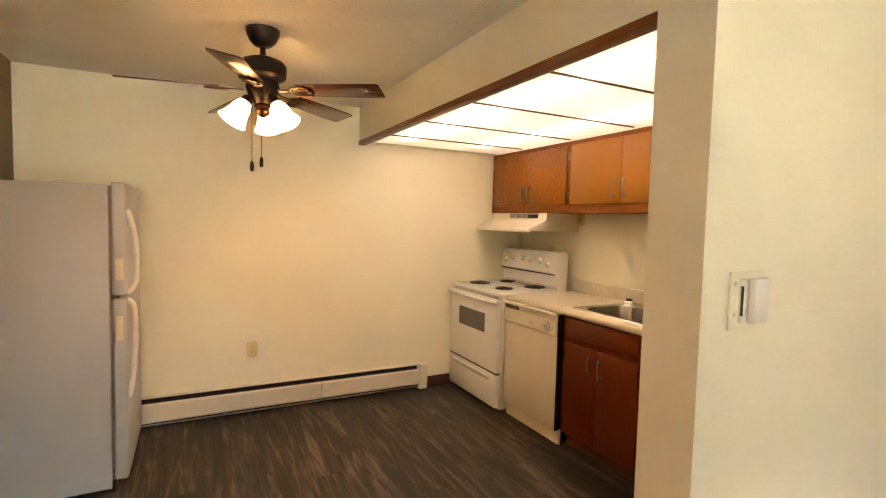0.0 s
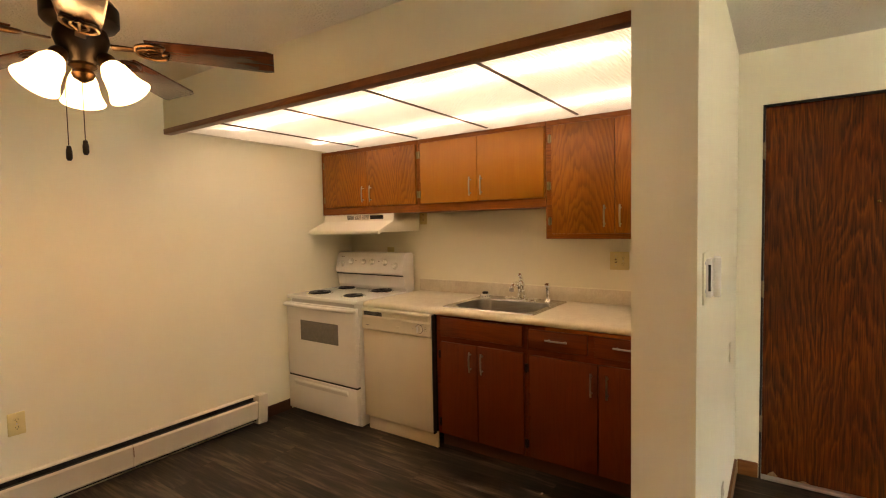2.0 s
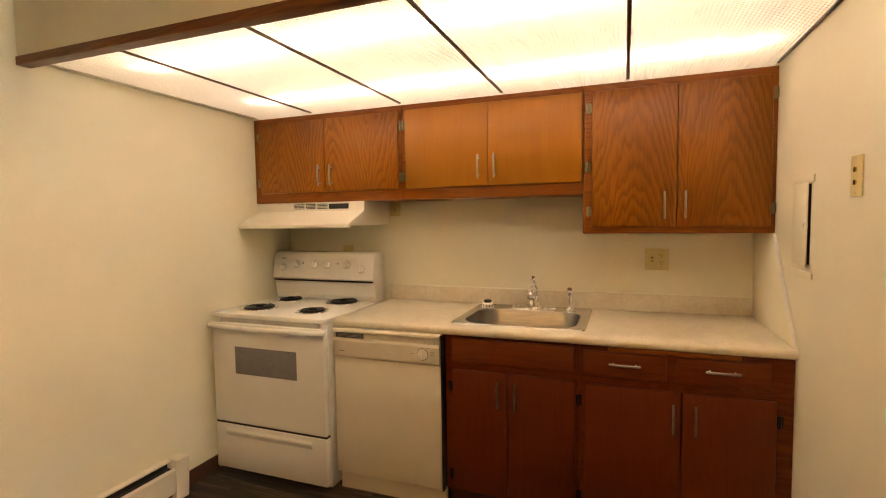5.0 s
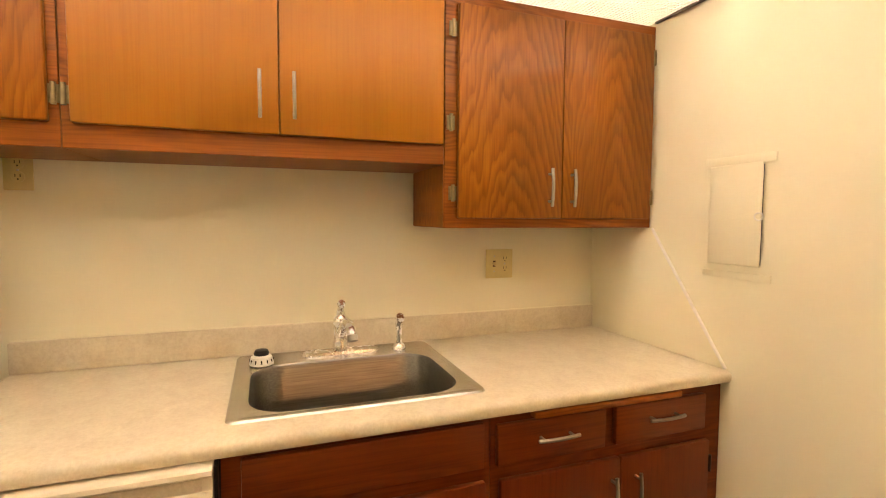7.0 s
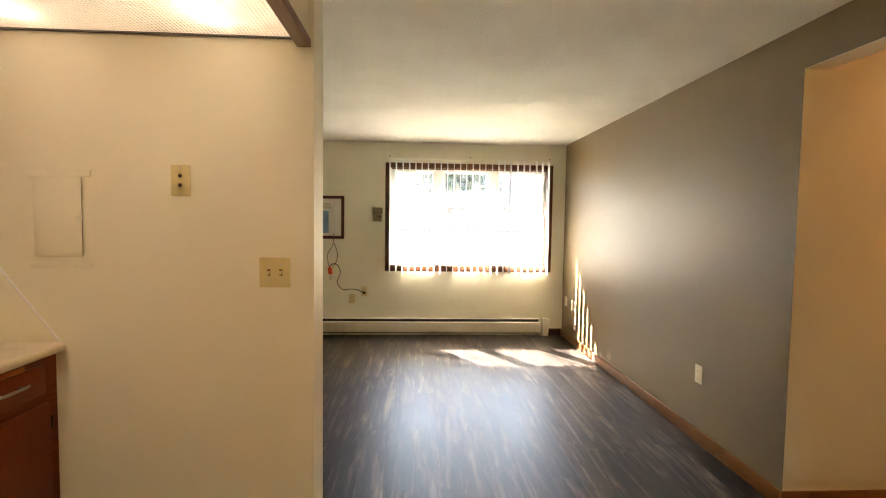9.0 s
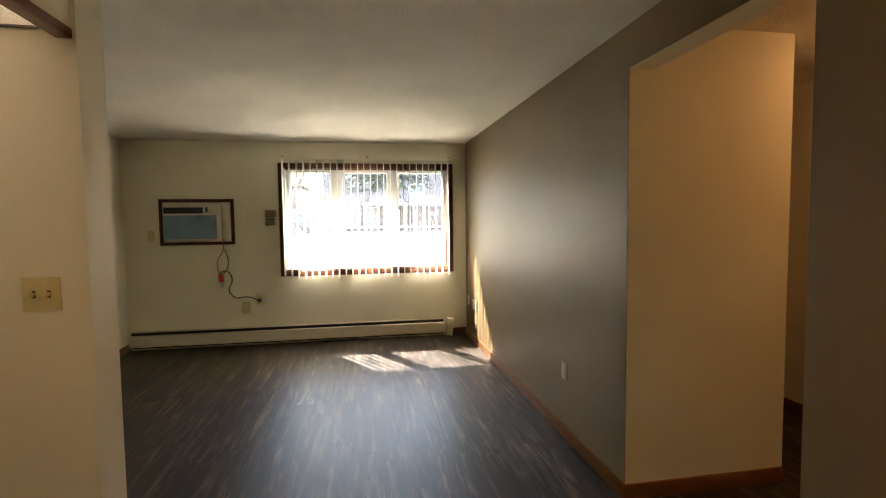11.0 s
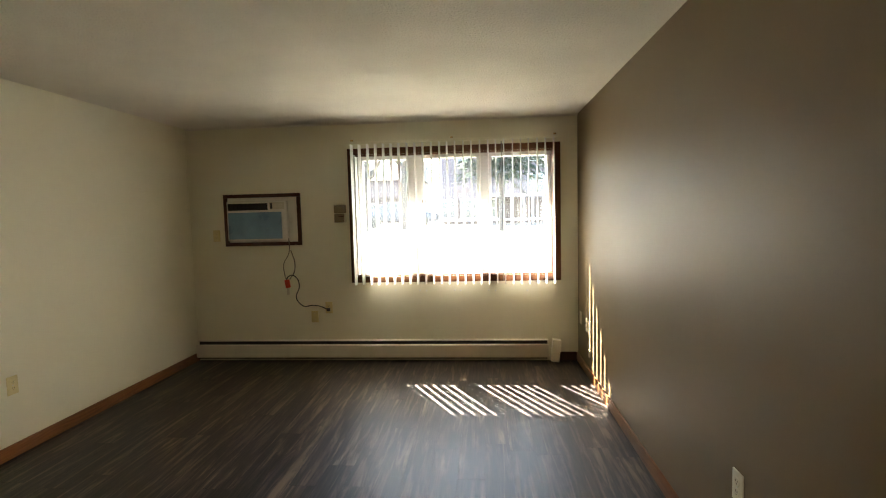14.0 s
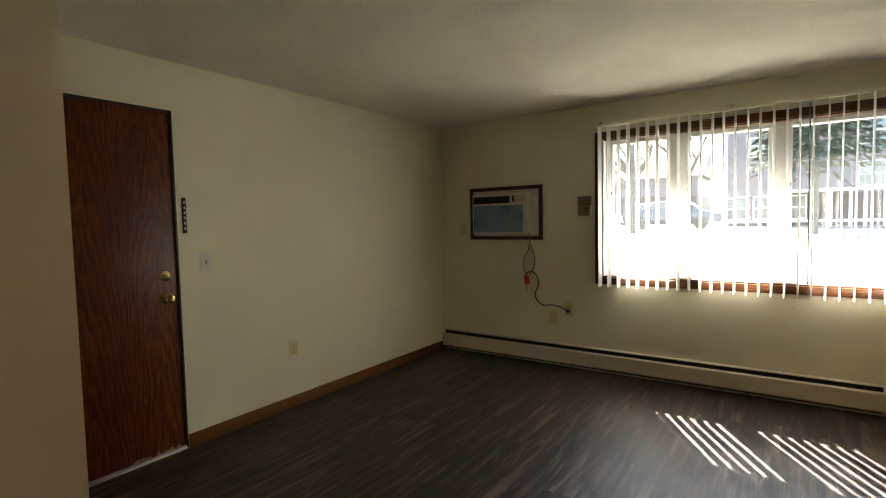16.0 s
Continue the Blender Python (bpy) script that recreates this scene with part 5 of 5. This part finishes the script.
part("frame", box(AX0 - F, AX1 + F, SOUTH, SOUTH + 0.022, AZ0 - F, AZ0, 0.002), DARK_FRAME, ac, "dark oak surround")
part("frame", box(AX0 - F, AX0, SOUTH, SOUTH + 0.022, AZ0, AZ1, 0.002), DARK_FRAME_Z, ac, "dark oak surround")
part("frame", box(AX1, AX1 + F, SOUTH, SOUTH + 0.022, AZ0, AZ1, 0.002), DARK_FRAME_Z, ac, "dark oak surround")
part("filler_panel", box(AX0, AX1, SOUTH - 0.04, SOUTH + 0.004, AZ0, AZ1), AC_WHITE, ac)
cx0, cx1, cz0, cz1 = 2.665, 3.275, 1.225, 1.615
face = part("front_face", box(cx0, cx1, SOUTH + 0.004, SOUTH + 0.058, cz0, cz1, 0.010, 3), AC_WHITE, ac)
part("louvre_opening", box(2.855, 3.262, SOUTH + 0.0565, SOUTH + 0.0592, 1.525, 1.592, 0.001), DARKGAP, face, "dark air outlet")
for k in range(10):
    part("louvre", box(2.868 + k * 0.041, 2.872 + k * 0.041, SOUTH + 0.0585, SOUTH + 0.0615, 1.528, 1.589), BRONZE, face)
part("control_panel", box(2.685, 2.835, SOUTH + 0.0565, SOUTH + 0.0600, 1.530, 1.600, 0.002), IVORY, face)
part("display", box(2.805, 2.828, SOUTH + 0.0595, SOUTH + 0.0612, 1.535, 1.592), BLACK, face)
for k in range(3):
    for j in range(2):
        part("button", box(2.70 + k * 0.03, 2.718 + k * 0.03, SOUTH + 0.0595, SOUTH + 0.0625, 1.55 + j * 0.02, 1.56 + j * 0.02, 0.001), HEATER, face)
part("side_strip", box(2.668, 2.706, SOUTH + 0.0565, SOUTH + 0.0640, 1.235, 1.520, 0.003), AC_WHITE, face, "cream side strip")
for a, b, c, d in ((2.708, 3.270, 1.232, 1.241), (2.708, 3.270, 1.504, 1.514), (2.708, 2.716, 1.241, 1.504), (3.262, 3.270, 1.241, 1.504)):
    part("grille_border", box(a, b, SOUTH + 0.0565, SOUTH + 0.0625, c, d, 0.002), AC_WHITE, face, "cream grille border")
grille = plain("blue_grey_filter_grille", (0.20, 0.35, 0.48), 0.28, vary=0.3, scale=5.0)
part("intake_grille", box(2.715, 3.262, SOUTH + 0.0565, SOUTH + 0.0590, 1.240, 1.505, 0.001), grille, face, "blue-grey intake grille")
for k in range(20):
    part("grille_bar", box(2.718, 3.259, SOUTH + 0.0588, SOUTH + 0.0600, 1.246 + k * 0.013, 1.249 + k * 0.013), grille, face)

cord = thing("power_cord", (2.66, SOUTH, 0.55), "dark power cord with a red tag hanging to the outlet", "cord")
y_ = SOUTH + 0.02
part("white_lead", tube(smooth_path([(2.655, SOUTH + 0.06, 1.24), (2.657, y_ + 0.02, 1.16), (2.68, y_, 1.08), (2.735, y_, 0.98), (2.725, y_, 0.86), (2.70, y_, 0.80)], 6), 0.0045, 8), CORD_W, cord, "pale tan lead")
part("loop", tube(smooth_path([(2.655, y_, 1.12), (2.62, y_, 1.00), (2.63, y_, 0.90), (2.68, y_, 0.83)], 6), 0.0055, 8), CORD_W, cord, "pale twisted lead")
part("lead", tube(smooth_path([(2.715, y_, 0.80), (2.70, y_, 0.85), (2.65, y_, 0.87), (2.60, y_, 0.83), (2.585, y_, 0.75), (2.62, y_, 0.66), (2.60, y_, 0.60), (2.54, y_, 0.555), (2.46, y_, 0.565), (2.38, y_, 0.555), (2.30, y_, 0.520)], 6), 0.0055, 8), CORD, cord)
part("plug", moved(box(-0.024, 0.024, -0.012, 0.012, -0.042, 0.042, 0.006), pose(2.705, y_ - 0.004, 0.785, 0, 9, 0)), RED, cord, "red plug tag")
part("test_block", box(2.685, 2.71, y_ - 0.018, y_ + 0.010, 0.675, 0.744, 0.004), IVORY, cord)
part("wall_plug", box(2.28, 2.315, SOUTH + 0.006, SOUTH + 0.03, 0.505, 0.535, 0.004), CORD, cord)

# ---- outside ----
GZ = 0.70
solo("ground", box(-200, 200, -400, SOUTH - 0.26, GZ - 0.2, GZ), LAWN, "sunlit lawn outside the window", "lawn", "structure")
solo("outer_ground", box(-150, 150, SOUTH - 0.25, 200, -0.6, -0.15), LAWN, "soil below the building", "lawn", "structure")
solo("eave", box(-3.5, 5.0, -2.97, SOUTH - 0.25, 2.55, 2.75), VINYL_W, "white roof overhang above the window", "eave", "structure")
solo("roof", box(-3.5, 5.0, SOUTH - 0.25, 6.0, 2.55, 2.75), ROOF, "flat roof above the flat", "roof", "structure")
solo("road", box(-150, 150, -27.5, -23, GZ, GZ + 0.01), ASPHALT, "grey asphalt drive beyond the lawn", "road", "structure")


def far_window(root, x, y, z, w=1.1, h=1.3):
    f = part("window_frame", box(x - w / 2, x + w / 2, y, y + 0.08, z, z + h, 0.01), VINYL_W, root)
    part("pane", box(x - w / 2 + 0.08, x + w / 2 - 0.08, y + 0.07, y + 0.10, z + 0.08, z + h / 2 - 0.03), PANE_DARK, f)
    part("pane", box(x - w / 2 + 0.08, x + w / 2 - 0.08, y + 0.07, y + 0.10, z + h / 2 + 0.03, z + h - 0.08), PANE_DARK, f)


def house(x0, x1, y1, h, depth, wins, label, base=2.9):
    root = thing("apartment_building", ((x0 + x1) / 2, y1, GZ), label, "building", "buildings across the lawn")
    part("brick_base", box(x0, x1, y1 - depth, y1, GZ, base), BRICK, root)
    part("siding_wall", box(x0 - 0.05, x1 + 0.05, y1 - depth, y1 + 0.05, base, h), SIDING, root)
    for k in range(int((h - base) / 0.3)):
        part("siding_board", box(x0 - 0.05, x1 + 0.05, y1 + 0.05, y1 + 0.07, base + 0.3 * k, base + 0.3 * k + 0.26), SIDING, root)
    part("roof", prism([(y1 + 0.5, h), (y1 - depth / 2, h + 2.2), (y1 - depth - 0.5, h)], x0 - 0.4, x1 + 0.4, 'x'), ROOF, root)
    for x, z in wins:
        far_window(root, x, y1 + (0.07 if z > base else 0.0), z)
    return root


main = house(-22, 3.35, -30, 9.5, 10, [(-2.8 - 3.4 * k, z) for k in range(6) for z in (2.62, 4.72, 7.0)] + [(2.9 - 1.3 * k, 1.05) for k in range(3)],
             "two-storey apartment building with mauve siding and brick base", 2.35)
far_window(main, 2.0, -29.93, 4.62, 0.7, 0.95)
part("porch_gable", prism([(0.85, 2.50), (-0.62, 3.85), (-2.05, 2.50)], -29.90, -28.45, 'y', 0.02), SIDING, main, "mauve gable over the entrance")
for s, x in ((1, 1.0), (-1, -2.2)):
    part("porch_roof", prism([(-0.62, 3.95), (x, 2.50), (x, 2.42), (-0.62, 3.85)], -29.95, -28.3, 'y', 0.01), ROOF, main)
part("porch_beam", box(-9.0, 0.9, -28.6, -28.42, 2.42, 2.56, 0.01), VINYL_W, main, "white porch beam")
for px in (0.7, -1.15, -1.9, -2.45, -3.15, -4.6, -6.0):
    part("porch_post", box(px - 0.06, px + 0.06, -28.58, -28.44, GZ, 2.42, 0.01), VINYL_W, main)
part("porch_rail", box(-9.0, 3.3, -28.55, -28.47, GZ + 0.22, GZ + 0.34, 0.01), VINYL_W, main)
house(6.5, 24, -42, 4.6, 9, [(8 + 3.0 * k, z) for k in range(5) for z in (1.2,)], "low pale apartment building behind bare trees", 3.0)


def parked_car(x, y):
    root = thing("parked_car", (x, y, GZ + 0.01), "dark parked car on the far drive", "car", "parked cars")
    side = [(-2.2, 0.35), (-2.15, 0.75), (-1.3, 0.95), (-0.7, 1.42), (0.8, 1.42), (1.5, 0.98), (2.1, 0.85), (2.2, 0.4)]
    part("body", prism([(x + a, b + GZ) for a, b in side], y - 0.85, y + 0.85, 'y', 0.05), CAR_PAINT, root)
    part("side_window", prism([(x - 1.1, GZ + 0.99), (x - 0.62, GZ + 1.34), (x + 0.72, GZ + 1.34), (x + 1.15, GZ + 0.99)], y + 0.84, y + 0.862, 'y'), PANE_DARK, root)
    for dx in (-1.35, 1.35):
        part("wheel", lathe([(0.0, 0.0), (0.2, 0.0), (0.33, 0.02), (0.33, 0.2), (0.0, 0.2)], (x + dx, y + 0.70, GZ + 0.34), 'y', 20), BLACK, root)


for x in (5.4, 10.3):
    parked_car(x, -25.4)


def bare_tree(x, y, h, seed):
    rng = random.Random(seed)
    root = thing("bare_tree", (x, y, GZ), "bare leafless tree with forked branches", "tree", "bare trees")
    part("trunk", tube(smooth_path([(x, y, GZ - 0.02), (x + 0.1, y, h * 0.25), (x - 0.05, y + 0.1, h * 0.5), (x + 0.1, y, h)], 4), [0.25 - 0.21 * k / 12 for k in range(13)], 10), BARK, root)
    limbs = None
    for k in range(16):
        z = h * rng.uniform(0.25, 0.85)
        a, l = rng.uniform(0, 6.28), h * rng.uniform(0.18, 0.38)
        p = Vector((x, y, z))
        pts = [p]
        d = Vector((math.cos(a), math.sin(a), rng.uniform(0.5, 1.0))).normalized()
        for j in range(4):
            d = (d + Vector((rng.uniform(-.3, .3), rng.uniform(-.3, .3), rng.uniform(0, .3)))).normalized()
            pts.append(pts[-1] + d * l / 4)
        limbs = tube(pts, [0.13, 0.10, 0.07, 0.045, 0.018], 6, limbs)
        for j in (2, 3):
            e = pts[j] + Vector((rng.uniform(-.8, .8), rng.uniform(-.8, .8), rng.uniform(0.2, .9))) * l * 0.4
            limbs = tube([pts[j], (pts[j] + e) / 2 + Vector((0, 0, 0.05)), e], [0.05, 0.032, 0.012], 5, limbs)
    part("limbs", limbs, BARK, root)


bare_tree(5.9, -19, 8.0, 3)
bare_tree(4.45, -21, 9.0, 8)
bare_tree(9.3, -21.5, 8.5, 21)


def spruce(x, y, h, seed):
    rng = random.Random(seed)
    root = thing("spruce_tree", (x, y, GZ), "dark green spruce with drooping boughs", "tree")
    part("trunk", tube([(x, y, GZ - 0.02), (x, y, h * 0.5), (x, y, h)], [0.13, 0.09, 0.02], 10), BARK, root)
    verts, faces = [], []
    for k in range(9000):
        f = rng.random() ** 0.8
        z = 3.2 + (h - 3.2) * f
        reach = (1 - f) * 1.75 + 0.12
        a = rng.choice(range(11)) * 0.571 + f * 5 + rng.uniform(-0.22, 0.22)
        r = reach * rng.uniform(0.15, 1.0) ** 0.7
        c = Vector((x + r * math.cos(a), y + r * math.sin(a), z - 0.35 * r + rng.uniform(-.12, .12)))
        d = Vector((math.cos(a) + rng.uniform(-.6, .6), math.sin(a) + rng.uniform(-.6, .6), rng.uniform(-.9, .1))) * rng.uniform(0.12, 0.26)
        w = Vector((-d.y, d.x, rng.uniform(-.1, .1))) * 0.35
        i = len(verts)
        verts += [c - w, c + w, c + d + w * 0.3, c + d - w * 0.3]
        faces.append((i, i + 1, i + 2, i + 3))
    me = bpy.data.meshes.new("crown")
    me.from_pydata(verts, [], faces)
    me.materials.append(NEEDLE)
    part("crown", me, NEEDLE, root)


spruce(-0.05, -17.0, 9.0, 4)


# ---- floor planks ----
def lay_planks():
    rng = random.Random(11)
    width, length, gap = 0.152, 1.22, 0.0001
    def region(x0, x1, y0, y1, origin):
        n = 0
        x = x0
        while x < x1 - 1e-4:
            xe = min(x + width, x1)
            y = y0 - rng.uniform(0.1, length - 0.1)
            while y < y1 - 1e-4:
                a, b = max(y, y0), min(y + length, y1)
                y += length
                if b - a < 0.02:
                    continue
                bm = bmesh.new()
                c = 0.0003
                lo = [bm.verts.new(p) for p in ((x + gap, a + gap, -0.004), (xe - gap, a + gap, -0.004), (xe - gap, b - gap, -0.004), (x + gap, b - gap, -0.004))]
                mi = [bm.verts.new(p) for p in ((x + gap, a + gap, -c), (xe - gap, a + gap, -c), (xe - gap, b - gap, -c), (x + gap, b - gap, -c))]
                hi = [bm.verts.new(p) for p in ((x + gap + c, a + gap + c, 0), (xe - gap - c, a + gap + c, 0), (xe - gap - c, b - gap - c, 0), (x + gap + c, b - gap - c, 0))]
                for p, q in ((lo, mi), (mi, hi)):
                    for k in range(4):
                        bm.faces.new((p[k], p[(k + 1) % 4], q[(k + 1) % 4], q[k]))
                bm.faces.new(hi)
                part("plank", bm, VINYL, floor, smooth=False)
            x += width
    region(WEST, EAST, SOUTH, NORTH, 0)
    region(HX, WEST, -0.2, HALL_N, 0)


lay_planks()
